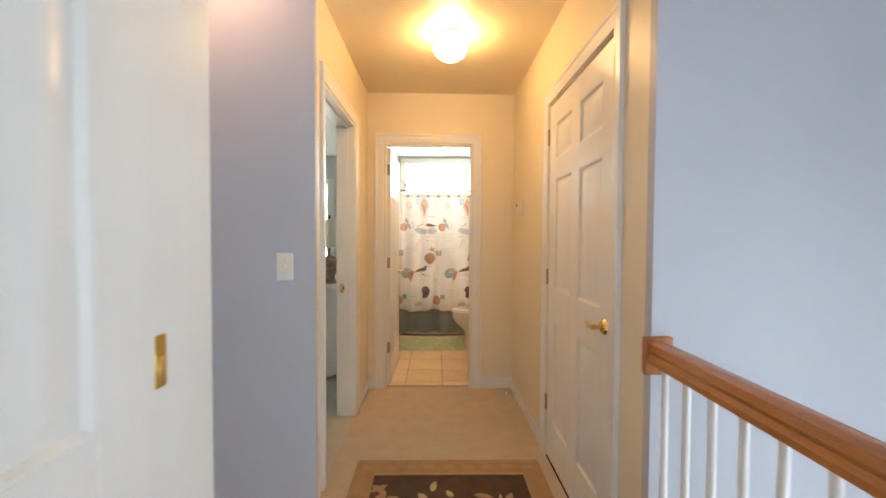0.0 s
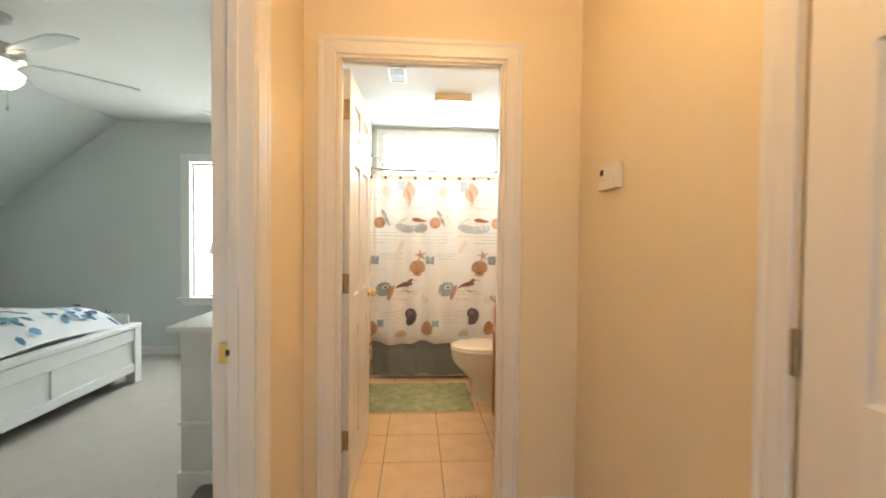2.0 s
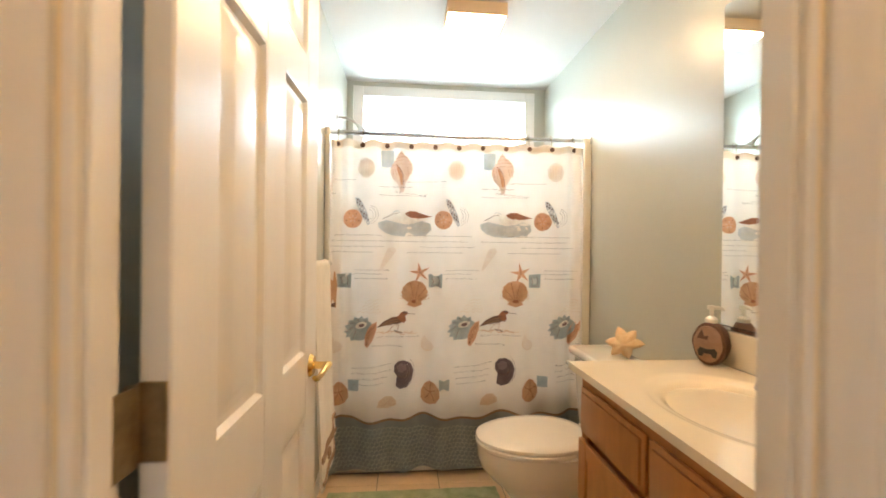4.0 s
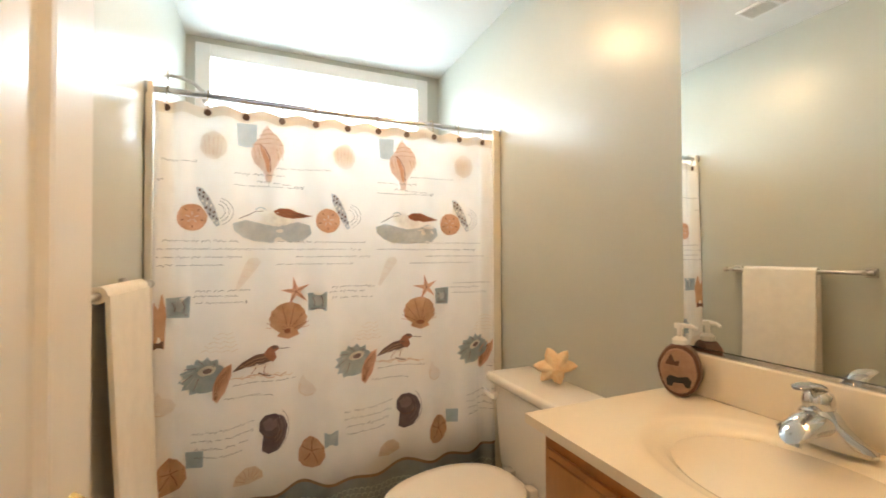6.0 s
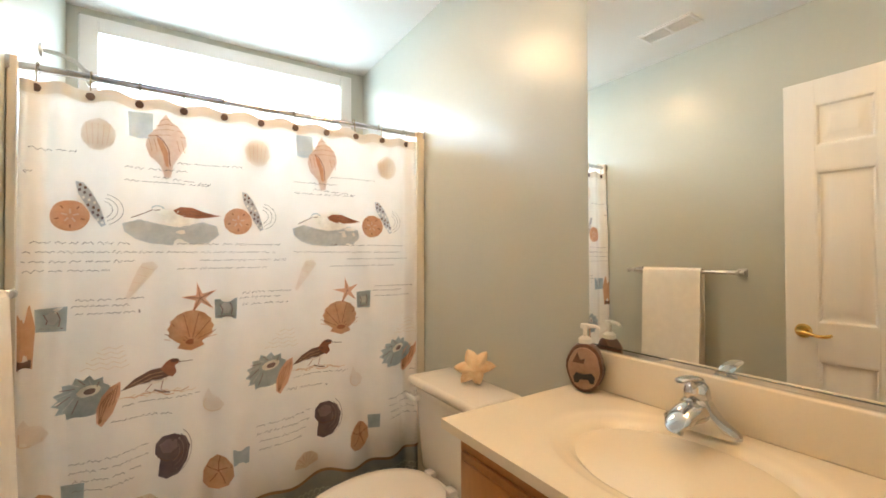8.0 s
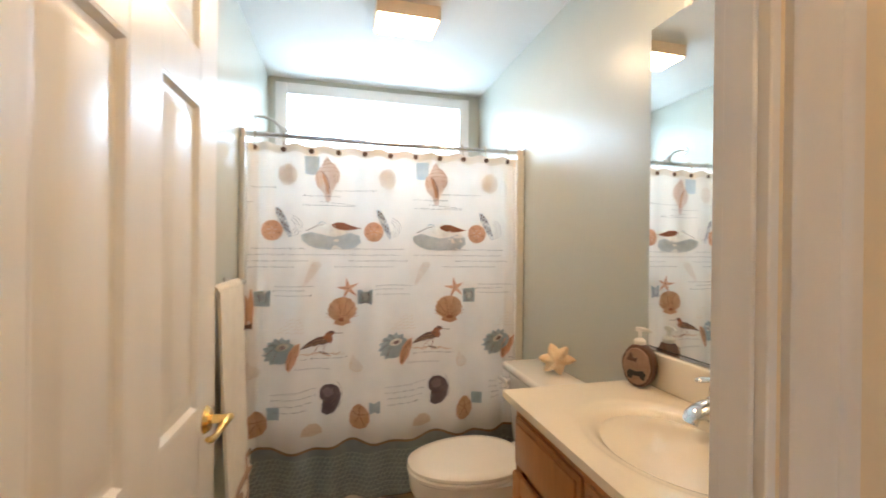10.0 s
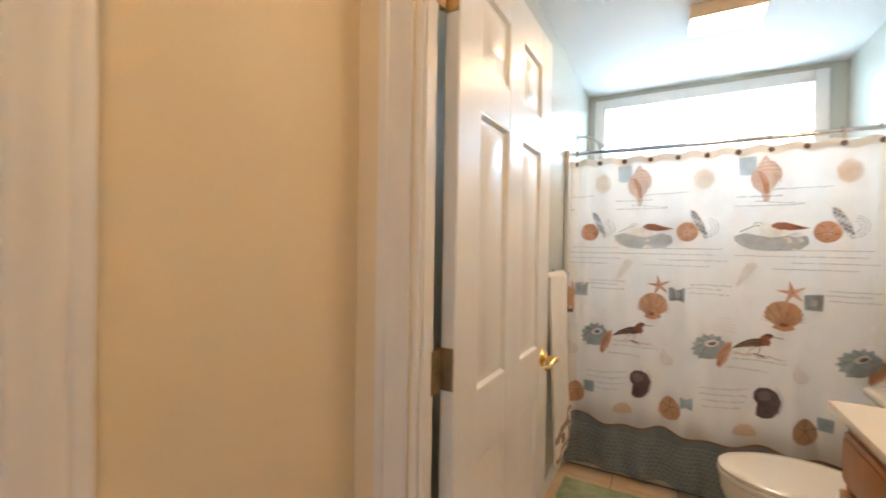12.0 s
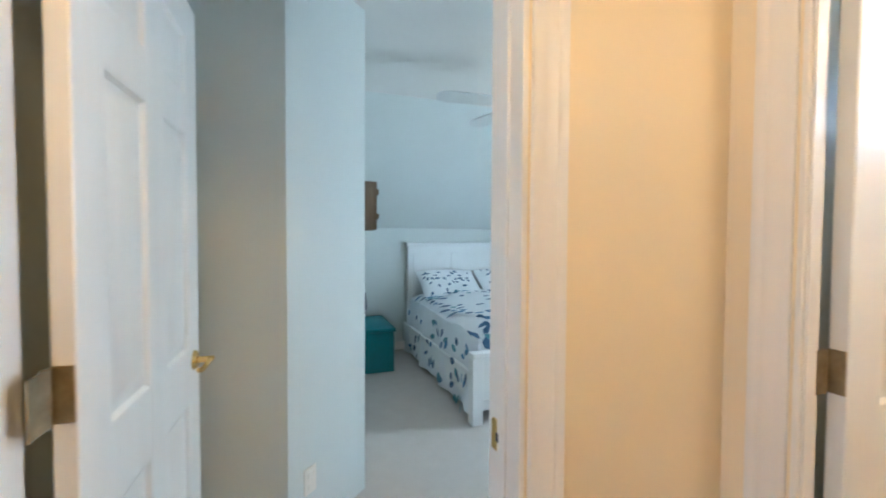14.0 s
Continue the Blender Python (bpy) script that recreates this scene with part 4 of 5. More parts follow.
    put([(-0.100, 0.585), (-0.075, 0.604), (-0.048, 0.598), (-0.046, 0.570), (-0.066, 0.555), (-0.090, 0.556)], MAUVE, "shell_boss_print", 0.0030)
    for q in range(4):
        arc(-0.070, 0.560, 0.030 + 0.012 * q, 0.038 + 0.016 * q, -1.2, 0.9, 0.0018, MAUVE)
    line([(-0.104, 0.545), (-0.080, 0.528), (-0.050, 0.532), (-0.030, 0.552)], 0.0032, BROWN)
    put([(0.078, 0.506), (0.104, 0.494), (0.128, 0.462), (0.132, 0.420), (0.112, 0.390), (0.082, 0.378), (0.050, 0.386), (0.032, 0.412), (0.034, 0.455), (0.054, 0.490)], MIDTAN, "sand_dollar_print", 0.0030)
    put([(0.078, 0.500), (0.100, 0.488), (0.120, 0.458), (0.106, 0.432), (0.084, 0.440), (0.056, 0.430), (0.042, 0.456), (0.060, 0.488)], TAN, "sand_dollar_top_print", 0.0033)
    for q in range(5):
        t = 1.45 + q * math.tau / 5
        line([(0.082, 0.446), (0.082 + 0.024 * math.cos(t + 0.12), 0.446 + 0.03 * math.sin(t + 0.12)), (0.082 + 0.043 * math.cos(t), 0.446 + 0.054 * math.sin(t))], 0.0034, RUST)
    put([(0.128, 0.515), (0.186, 0.512), (0.184, 0.452), (0.130, 0.455)], BLUEINK, "stamp_print", 0.0024)
    put([(-0.20, 0.372), (-0.19, 0.405), (-0.16, 0.426), (-0.125, 0.424), (-0.10, 0.402), (-0.098, 0.378), (-0.15, 0.362)], SAND, "sand_fan_print")
    for q in range(7):
        t = 0.35 + q * 0.4
        line([(-0.148 + 0.012 * math.cos(t), 0.368 + 0.012 * math.sin(t)), (-0.148 + 0.046 * math.cos(t), 0.368 + 0.052 * math.sin(t))], 0.0018, TAN)


# the last repeat wraps into the fold at the curtain's edge
decal([(-0.450, 1.08), (-0.425, 1.11), (-0.415, 1.04), (-0.418, 0.97), (-0.420, 0.915), (-0.449, 0.915)], MIDTAN, "scallop_print")
decal([(-0.449, 0.945), (-0.422, 0.945), (-0.422, 0.918), (-0.449, 0.918)], BROWN, "scallop_foot_print", 0.003)
for k, dx in enumerate((-0.485, 0.0, 0.552, 1.115)):
    motif_set(dx, 10 * k)
    for z, a, b, sl in ((1.575, -0.05, 0.16, 0.03), (1.545, -0.20, -0.02, 0), (1.520, -0.12, 0.06, -0.1), (1.500, -0.20, 0.05, 0), (1.285, -0.05, 0.30, 0), (1.255, -0.20, 0.28, 0), (1.225, 0.02, 0.32, 0), (1.195, -0.05, 0.25, 0), (1.100, 0.16, 0.34, 0), (1.080, 0.15, 0.30, 0), (1.055, 0.16, 0.33, 0), (0.745, -0.20, 0.02, 0), (0.700, -0.23, -0.06, -0.05), (0.575, -0.34, -0.13, 0.12), (0.545, -0.34, -0.13, 0.1), (0.515, -0.33, -0.15, 0.1), (0.485, -0.33, -0.17, 0.1)):
        script(a + dx, b + dx, z + 0.016, int(z * 1000) + k, sl)

rnd = random.Random(8)
bm = bmesh.new()
for i in range(58):
    for j in range(10):
        cx, cz = CUT0 + 0.02 + i * 0.0235 + (0.012 if j % 2 else 0), 0.062 + j * 0.0225
        if cz > band_line(cx) - 0.022:
            continue
        pts = [(cx + 0.0105 * math.cos(a), cz + 0.0105 * math.sin(a)) for a in [math.pi / 6 + q * math.pi / 3 for q in range(7)]]
        for (xa, za), (xb, zb) in zip(pts[:3], pts[1:4]):
            d = math.hypot(xb - xa, zb - za)
            ox, oz = -(zb - za) / d * 0.0016, (xb - xa) / d * 0.0016
            bm.faces.new([bm.verts.new((x, fold(x, z) - 0.0022, z)) for x, z in ((xa - ox, za - oz), (xb - ox, zb - oz), (xb + ox, zb + oz), (xa + ox, za + oz))])
tagged(part("lattice_print", bm, LATTICE, sc), kind="stuff")
# clear liner edge beside the curtain
part("liner", cloth_sheet(CUT0 + 0.01, CUT1 + 0.008, lambda x: 0.10, lambda x: 1.815, 60, 6, -0.045), mat("white_vinyl_liner", (0.94, 0.94, 0.93), 0.4, translucent=0.82), sc, "white vinyl liner")

sh = thing("wall_shower", (-0.4, 5.62, 1.95), "chrome shower head on a bent arm", "shower head")
part("flange", rod(((-0.4895, 5.62, 2.045), (-0.482, 5.62, 2.045), 0.030, 0.024)), NICKEL, sh)
part("arm", tube([(-0.485, 5.62, 2.045), (-0.44, 5.62, 2.042), (-0.39, 5.62, 2.025), (-0.36, 5.62, 1.995)], 0.0085), NICKEL, sh)
part("head", tube([(-0.362, 5.62, 1.998), (-0.352, 5.62, 1.985), (-0.335, 5.62, 1.962), (-0.326, 5.62, 1.950)], [0.011, 0.014, 0.028, 0.027]), NICKEL, sh)

# toilet, its back to the east wall
to = thing("toilet", (0.65, 4.77, 0), "ivory porcelain toilet with the lid closed", "toilet")
def egg(z, x0, x1, w, n=36):
    """A rounded outline, narrower at the front (x0)."""
    out = []
    for k in range(n):
        a = k * math.tau / n
        c, s = math.cos(a), math.sin(a)
        out.append((x0 + (x1 - x0) * (0.5 + 0.5 * c), 4.77 + w / 2 * s * (1.0 + 0.10 * c) * (abs(s) ** -0.12 if abs(s) > 0.05 else 1), z))
    return out
def loft(rows):
    bm = bmesh.new()
    rs = [[bm.verts.new(p) for p in r] for r in rows]
    n = len(rs[0])
    for a, b in zip(rs, rs[1:]):
        for k in range(n):
            bm.faces.new((a[k], a[(k + 1) % n], b[(k + 1) % n], b[k]))
    bm.faces.new(rs[0][::-1])
    bm.faces.new(rs[-1])
    bmesh.ops.recalc_face_normals(bm, faces=bm.faces)
    return bm
part("bowl", loft([egg(0.0, 0.40, 0.86, 0.22), egg(0.04, 0.42, 0.85, 0.20), egg(0.15, 0.415, 0.84, 0.20), egg(0.20, 0.375, 0.84, 0.235), egg(0.245, 0.325, 0.84, 0.29), egg(0.30, 0.278, 0.84, 0.345), egg(0.34, 0.264, 0.84, 0.362), egg(0.375, 0.262, 0.84, 0.365), egg(0.392, 0.262, 0.84, 0.365)]), PORCELAIN, to)
part("seat", loft([egg(0.392, 0.262, 0.722, 0.368), egg(0.397, 0.255, 0.722, 0.374), egg(0.409, 0.255, 0.722, 0.374), egg(0.413, 0.262, 0.722, 0.366)]), PORCELAIN, to)
part("lid", loft([egg(0.414, 0.262, 0.755, 0.366), egg(0.418, 0.256, 0.757, 0.372), egg(0.429, 0.258, 0.757, 0.370), egg(0.437, 0.275, 0.745, 0.345), egg(0.440, 0.31, 0.71, 0.28)]), PORCELAIN, to)
for y in (4.70, 4.84):
    part("seat_hinge", boxes((0.752, 0.785, y - 0.022, y + 0.022, 0.393, 0.428), bevel=0.006, seg=2), PORCELAIN, to)
bm = bmesh.new()
box(bm, 0.775, 0.972, 4.555, 4.985, 0.375, 0.725, bevel=0.03, seg=4)
for v in bm.verts:
    f = (0.725 - v.co.z) / 0.35
    v.co.x += 0.02 * f * (v.co.x < 0.85)
    v.co.y += 0.02 * f * (1 if v.co.y < 4.77 else -1)
part("tank", bm, PORCELAIN, to)
part("tank_lid", boxes((0.755, 0.978, 4.54, 5.0, 0.722, 0.762), bevel=0.016, seg=4), PORCELAIN, to)
bm = rod(((0.776, 4.945, 0.675), (0.762, 4.945, 0.675), 0.014), n=14)
box(bm, 0.752, 0.764, 4.925, 5.015, 0.664, 0.684, bevel=0.005, seg=2)
part("flush_lever", bm, PORCELAIN, to)
sup = solid("water_pipe", tube([(0.955, 5.03, 0.16), (0.92, 5.03, 0.16), (0.91, 5.03, 0.2), (0.90, 4.99, 0.34), (0.90, 4.96, 0.38)], 0.006, n=8), CHROME, "braided toilet supply pipe at the wall", "pipe")

STARM = mat("orange_starfish", (0.88, 0.70, 0.45), 0.9, scale=40, grain=200, bump=1.0, second=(0.80, 0.53, 0.28))
bm = bmesh.new()
n = 72
cen = Vector((0.905, 4.735, 0.82))
ax, az = Vector((0.80, -0.60, 0.05)).normalized(), Vector((0.15, -0.12, 0.98)).normalized()
ay = ax.cross(az).normalized()
if ay.y > 0:
    ay = -ay
outer = []
ARMS = ((0.0, 0.034), (1.05, 0.022), (2.1, 0.036), (3.1, 0.034), (4.1, 0.024), (5.15, 0.030))
for k in range(n):
    a = k * math.tau / n
    r = 0.048 + max(l * max(0.0, 1 - abs((a - c + math.pi) % math.tau - math.pi) / 0.52) ** 1.1 for c, l in ARMS)
    outer.append((a, r))
front, back = bm.verts.new(cen + ay * 0.046), bm.verts.new(cen - ay * 0.022)
ro, rf, rb = [], [], []
for a, r in outer:
    d = ax * math.cos(a) + az * math.sin(a)
    ro.append(bm.verts.new(cen + d * r))
    rf.append(bm.verts.new(cen + d * (0.018 + r * 0.38) + ay * (0.022 + 0.16 * r)))
    rb.append(bm.verts.new(cen + d * r * 0.6 - ay * 0.016))
for k in range(n):
    j = (k + 1) % n
    bm.faces.new((front, rf[k], rf[j]))
    bm.faces.new((rf[k], ro[k], ro[j], rf[j]))
    bm.faces.new((ro[k], rb[k], rb[j], ro[j]))
    bm.faces.new((rb[k], back, rb[j]))
bmesh.ops.recalc_face_normals(bm, faces=bm.faces)
lowest = min(v.co.z for v in bm.verts)
bmesh.ops.translate(bm, verts=bm.verts, vec=(0, 0, 0.761 - lowest))
solid("starfish", bm, STARM, "dried orange starfish standing on the toilet tank", "starfish")

# vanity
VF, VE, VT = 0.505, 4.265, 0.853
va = thing("vanity_cabinet", (0.74, 3.90, 0), "honey oak vanity cabinet with drawers and a door", "cabinet")
part("body", boxes((VF + 0.019, 0.979, 3.53, VE, 0.10, VT), (VF + 0.08, 0.979, 3.535, VE - 0.005, 0.0, 0.10), bevel=0.002), OAK, va)
part("face_frame", boxes((VF, VF + 0.019, 3.53, VE + 0.001, 0.10, 0.14), (VF, VF + 0.019, 3.53, VE + 0.001, VT - 0.05, VT), (VF, VF + 0.019, 3.53, 3.575, 0.14, VT - 0.05), (VF, VF + 0.019, VE - 0.043, VE + 0.001, 0.14, VT - 0.05), (VF, VF + 0.019, 3.875, 3.92, 0.14, VT - 0.05), bevel=0.002), OAK, va)
part("end_panel", boxes((VF + 0.06, 0.93, VE, VE + 0.006, 0.16, VT - 0.07), bevel=0.002), OAK, va)


def front(name, y0, y1, z0, z1, knob):
    """An overlay front with a routed edge; tall ones are framed panels."""
    a, b = VF - 0.018, VF
    if z1 - z0 > 0.2:
        bm = boxes((a, b, y0, y0 + 0.05, z0, z1), (a, b, y1 - 0.05, y1, z0, z1), (a + 0.0002, b, y0 + 0.048, y1 - 0.048, z0, z0 + 0.05), (a + 0.0002, b, y0 + 0.048, y1 - 0.048, z1 - 0.05, z1), bevel=0.003)
    else:
        bm = boxes((a + 0.007, b, y0, y1, z0, z1), (a, a + 0.010, y0 + 0.014, y1 - 0.014, z0 + 0.014, z1 - 0.014), bevel=0.004, seg=2)
    d = part(name, bm, OAK, va)
    if z1 - z0 > 0.2:
        part("panel", boxes((a + 0.007, a + 0.015, y0 + 0.045, y1 - 0.045, z0 + 0.045, z1 - 0.045), bevel=0.003), OAK, d)
    if knob:
        part("knob", rod(((a, knob[0], knob[1]), (a - 0.014, knob[0], knob[1]), 0.006), ((a - 0.012, knob[0], knob[1]), (a - 0.024, knob[0], knob[1]), 0.016, 0.011), n=16), NICKEL, d, "round metal knob")


for y0, y1 in ((3.545, 3.888), (3.906, VE - 0.015)):
    front("drawer_front", y0, y1, 0.672, 0.812, None)
    front("door", y0, y1, 0.118, 0.652, ((y1 - 0.035) if y0 < 3.9 else (y0 + 0.035), 0.585))

top = thing("washbasin", (0.74, 3.90, VT), "cream cultured marble vanity top with an integral oval sink", "sink")
SX, SY, RX, RY = 0.735, 3.895, 0.160, 0.205
bm = bmesh.new()
n = 64
x0, x1, y0, y1, zt = 0.472, 0.978, 3.5225, 4.298, VT + 0.022
def on_rect(a):
    c, s = math.cos(a), math.sin(a)
    t = min(((x1 if c > 0 else x0) - SX) / c if abs(c) > 1e-6 else 9, ((y1 if s > 0 else y0) - SY) / s if abs(s) > 1e-6 else 9)
    return SX + c * t, SY + s * t
corner = [math.atan2(y - SY, x - SX) % math.tau for x in (x0, x1) for y in (y0, y1)]
angles = sorted([k * math.tau / n for k in range(n)] + corner)
rows = [(1.34, zt, 0), (1.26, zt - 0.0005, 0), (1.22, zt - 0.002, 0), (1.18, zt - 0.004, 0), (1.12, zt - 0.0055, 0), (1.06, zt - 0.008, 0), (1.01, zt - 0.013, 0), (0.96, zt - 0.021, 0), (0.90, zt - 0.033, 0), (0.83, zt - 0.049, 0), (0.74, zt - 0.069, 0), (0.62, zt - 0.091, 0), (0.48, zt - 0.109, 0), (0.32, zt - 0.121, 0), (0.18, zt - 0.126, 0), (0.09, zt - 0.128, 0)]
loops = [[bm.verts.new((*on_rect(a), zt)) for a in angles]]
for f, z, _ in rows:
    slide = 0.045 * min(1.0, max(0.0, (1.0 - f) / 0.8))
    loops.append([bm.verts.new((SX + slide + RX * f * math.cos(a), SY + RY * f * math.sin(a), z)) for a in angles])
m = len(angles)
for a, b in zip(loops, loops[1:]):
    for k in range(m):
        bm.faces.new((a[k], a[(k + 1) % m], b[(k + 1) % m], b[k]))
bm.faces.new(loops[-1])
edge = [bm.verts.new((v.co.x, v.co.y, VT + 0.0005)) for v in loops[0]]
for k in range(m):
    bm.faces.new((loops[0][k], edge[k], edge[(k + 1) % m], loops[0][(k + 1) % m]))
bm.faces.new(edge)
bmesh.ops.recalc_face_normals(bm, faces=bm.faces)
part("countertop", bm, MARBLE, top)
part("backsplash", boxes((0.956, 0.979, 3.524, 4.298, zt, zt + 0.110), bevel=0.005, seg=3), MARBLE, top)
part("drain", lathe([(0.022, 0.0), (0.024, 0.003), (0.018, 0.006), (0.012, 0.004)], at=(SX + 0.045, SY, zt - 0.128)), CHROME, top, "chrome drain")

FY0 = 3.935
fa = thing("faucet", (0.905, FY0, zt), "chrome single-lever bathroom faucet", "faucet")
part("body", loft([[(cx + r * math.cos(a), FY0 + w * math.sin(a), zt + z) for a in [q * math.tau / 36 for q in range(36)]] for cx, r, w, z in ((0.908, 0.027, 0.080, 0.0005), (0.908, 0.028, 0.081, 0.008), (0.907, 0.028, 0.074, 0.016), (0.904, 0.030, 0.058, 0.026), (0.900, 0.033, 0.045, 0.038), (0.895, 0.034, 0.036, 0.052), (0.892, 0.031, 0.030, 0.064), (0.892, 0.024, 0.024, 0.071))]), CHROME, fa)
part("spout", loft([[(x + lean * math.sin(a), FY0 + w * math.cos(a), zt + z + h * math.sin(a)) for a in [q * math.tau / 28 for q in range(28)]] for x, z, w, h, lean in ((0.900, 0.040, 0.034, 0.024, 0.0), (0.872, 0.045, 0.032, 0.024, 0.002), (0.845, 0.045, 0.029, 0.022, 0.004), (0.820, 0.041, 0.026, 0.019, 0.007), (0.804, 0.036, 0.023, 0.016, 0.009), (0.796, 0.032, 0.017, 0.011, 0.008))]), CHROME, fa)
part("aerator", rod(((0.812, FY0, zt + 0.026), (0.806, FY0, zt + 0.012), 0.012), n=16), CHROME, fa)
part("handle_hub", lathe([(0.022, 0.0), (0.025, 0.008), (0.026, 0.018), (0.023, 0.030), (0.015, 0.038), (0.006, 0.041)], at=(0.892, FY0, zt + 0.068)), CHROME, fa)
part("handle_lever", loft([[(x, FY0 + w * math.cos(a), zt + z + h * math.sin(a)) for a in [q * math.tau / 20 for q in range(20)]] for x, z, w, h in ((0.908, 0.100, 0.012, 0.010), (0.892, 0.110, 0.017, 0.008), (0.868, 0.117, 0.017, 0.006), (0.845, 0.120, 0.015, 0.005), (0.826, 0.119, 0.013, 0.0045), (0.819, 0.118, 0.007, 0.003))]), CHROME, fa)
part("pull_rod", rod(((0.946, FY0, zt), (0.946, FY0, zt + 0.057), 0.0025), ((0.946, FY0, zt + 0.057), (0.946, FY0, zt + 0.067), 0.006), n=10), CHROME, fa)

fa.location.x += 0.012

BARK = mat("brown_bark_resin", (0.16, 0.075, 0.045), 0.45, scale=25, grain=120, bump=0.8, second=(0.08, 0.035, 0.022))
WOODP = mat("pale_carved_wood", (0.42, 0.26, 0.18), 0.6, scale=20, grain=80, bump=0.3, second=(0.30, 0.17, 0.11))
so = thing("soap_dispenser", (0.918, 4.238, 0.875), "brown bark-look soap dispenser with a white pump", "soap dispenser", turn=-62)
def oval(rx, rz, y, n=28, cz=0.068):
    return [(rx * math.cos(k * math.tau / n) * (1 + 0.03 * math.sin(5 * k)), y, max(0.001, cz + rz * math.sin(k * math.tau / n))) for k in range(n)]
part("bottle", loft([oval(0.040, 0.055, -0.024), oval(0.049, 0.067, -0.018), oval(0.053, 0.069, 0), oval(0.049, 0.067, 0.018), oval(0.040, 0.055, 0.024)]), BARK, so)
part("face", loft([oval(0.043, 0.059, -0.0205), oval(0.041, 0.056, -0.027)]), WOODP, so, "pale carved wooden face")
part("carving", slab_xz([(-0.028, 0.045), (-0.020, 0.056), (0.0, 0.052), (0.022, 0.057), (0.030, 0.046), (0.026, 0.029), (0.017, 0.029), (0.012, 0.039), (-0.010, 0.038), (-0.014, 0.028), (-0.024, 0.029)], -0.0265, -0.0300), DARK, so, "dark carved shape")
part("carving", slab_xz([(-0.030, 0.084), (-0.016, 0.112), (-0.009, 0.092), (0.004, 0.096), (0.001, 0.082)], -0.0265, -0.0295), BARK, so, "dark carved shape")
part("collar", lathe([(0.017, 0.0), (0.018, 0.012), (0.012, 0.018), (0.008, 0.020)], at=(0, 0, 0.134)), PLASTIC, so)
pm = part("pump", rod(((0, 0, 0.150), (0, 0, 0.178), 0.006), ((0, 0, 0.176), (0, 0, 0.188), 0.013, 0.012), n=14), PLASTIC, so)
part("nozzle", tube([(0, 0, 0.183), (0.03, -0.008, 0.184), (0.042, -0.011, 0.178)], [0.007, 0.005, 0.004]), PLASTIC, pm)

mi = thing("mirror", (0.975, 3.9, 0.995), "large frameless wall mirror above the vanity", "mirror")
part("mirror_glass", boxes((0.9735, 0.9795, 3.525, 4.268, 0.997, 2.04), bevel=0.0015), MIRROR, mi)
part("edge_channel", boxes((0.970, 0.9795, 3.525, 4.268, 0.9865, 0.9965)), CHROME, mi, "thin metal bottom channel")
for y in (4.12, 3.7):
    part("clip", boxes((0.968, 0.9795, y - 0.010, y + 0.010, 2.033, 2.053), bevel=0.002), PLASTIC, mi, "clear plastic clip")

tb = thing("towel_bar", (-0.45, 4.72, 1.14), "brushed nickel towel bar on the bathroom wall", "towel bar")
part("bar", rod(((-0.425, 4.41, 1.158), (-0.425, 5.03, 1.158), 0.009)), NICKEL, tb)
for y in (4.43, 5.00):
    part("post", boxes((-0.4895, -0.475, y - 0.022, y + 0.022, 1.136, 1.180), (-0.478, -0.415, y - 0.011, y + 0.011, 1.148, 1.170), bevel=0.003), NICKEL, tb)
for y in (4.405, 5.037):
    part("finial", rod(((-0.425, y - 0.008, 1.158), (-0.425, y + 0.008, 1.158), 0.013)), NICKEL, tb)

BANDT = mat("brown_towel_stripe", (0.42, 0.30, 0.22), 0.95, scale=30, bump=0.8, grain=400, second=(0.33, 0.22, 0.15))
TW0, TW1, TBOT = 4.60, 4.93, 0.30


def towel_point(f, g, xoff, zlo, bow):
    """f across the towel, g down its fall from the bar."""
    y = TW0 + (TW1 - TW0) * f
    flare = max(0.0, g - 0.55) / 0.45
    y += 0.075 * flare ** 1.5 * f + 0.006 * g * math.sin(9 * f)
    x = -0.425 + xoff + bow * g + 0.007 * g * math.sin(11 * f + 1.5 * g) + 0.012 * flare * math.sin(5 * f)
    z = 1.158 - g * (1.158 - zlo) + 0.05 * flare * f
    return Vector((x, y, z))


def towel_strip(g0, g1, xoff, zlo, bow, thick, f0=0.0, f1=1.0, nf=18, ng=16):
    bm = bmesh.new()
    rows = [[bm.verts.new(towel_point(f0 + (f1 - f0) * i / nf, g0 + (g1 - g0) * k / ng, xoff, zlo, bow)) for k in range(ng + 1)] for i in range(nf + 1)]
    for a, b in zip(rows, rows[1:]):
        for k in range(ng):
            bm.faces.new((a[k], b[k], b[k + 1], a[k + 1]))
    bmesh.ops.recalc_face_normals(bm, faces=bm.faces)
    bmesh.ops.solidify(bm, geom=bm.faces[:], thickness=thick)
    bmesh.ops.recalc_face_normals(bm, faces=bm.faces)
    return bm


tw = thing("towel", (-0.425, 4.765, TBOT), "white terry towel with a brown striped end hung over the bar", "towel")
part("front_fall", towel_strip(0, 1, 0.014, TBOT, 0.035, 0.010), TOWEL, tw)
part("back_fall", towel_strip(0, 1, -0.022, 0.52, -0.008, 0.008), TOWEL, tw)
part("fold", tube([(-0.425, TW0, 1.160), (-0.425, 4.765, 1.160), (-0.425, TW1, 1.160)], 0.0195), TOWEL, tw)
for g0, g1 in ((0.845, 0.872), (0.955, 0.972)):
    part("stripe", towel_strip(g0, g1, 0.020, TBOT, 0.036, 0.010, ng=1), BANDT, tw, "brown woven stripe")
for k in range(4):
    f = 0.12 + 0.24 * k
    part("stripe_motif", towel_strip(0.893, 0.935, 0.020, TBOT, 0.036, 0.010, f - 0.05, f + 0.05, 4, 1), BANDT, tw)

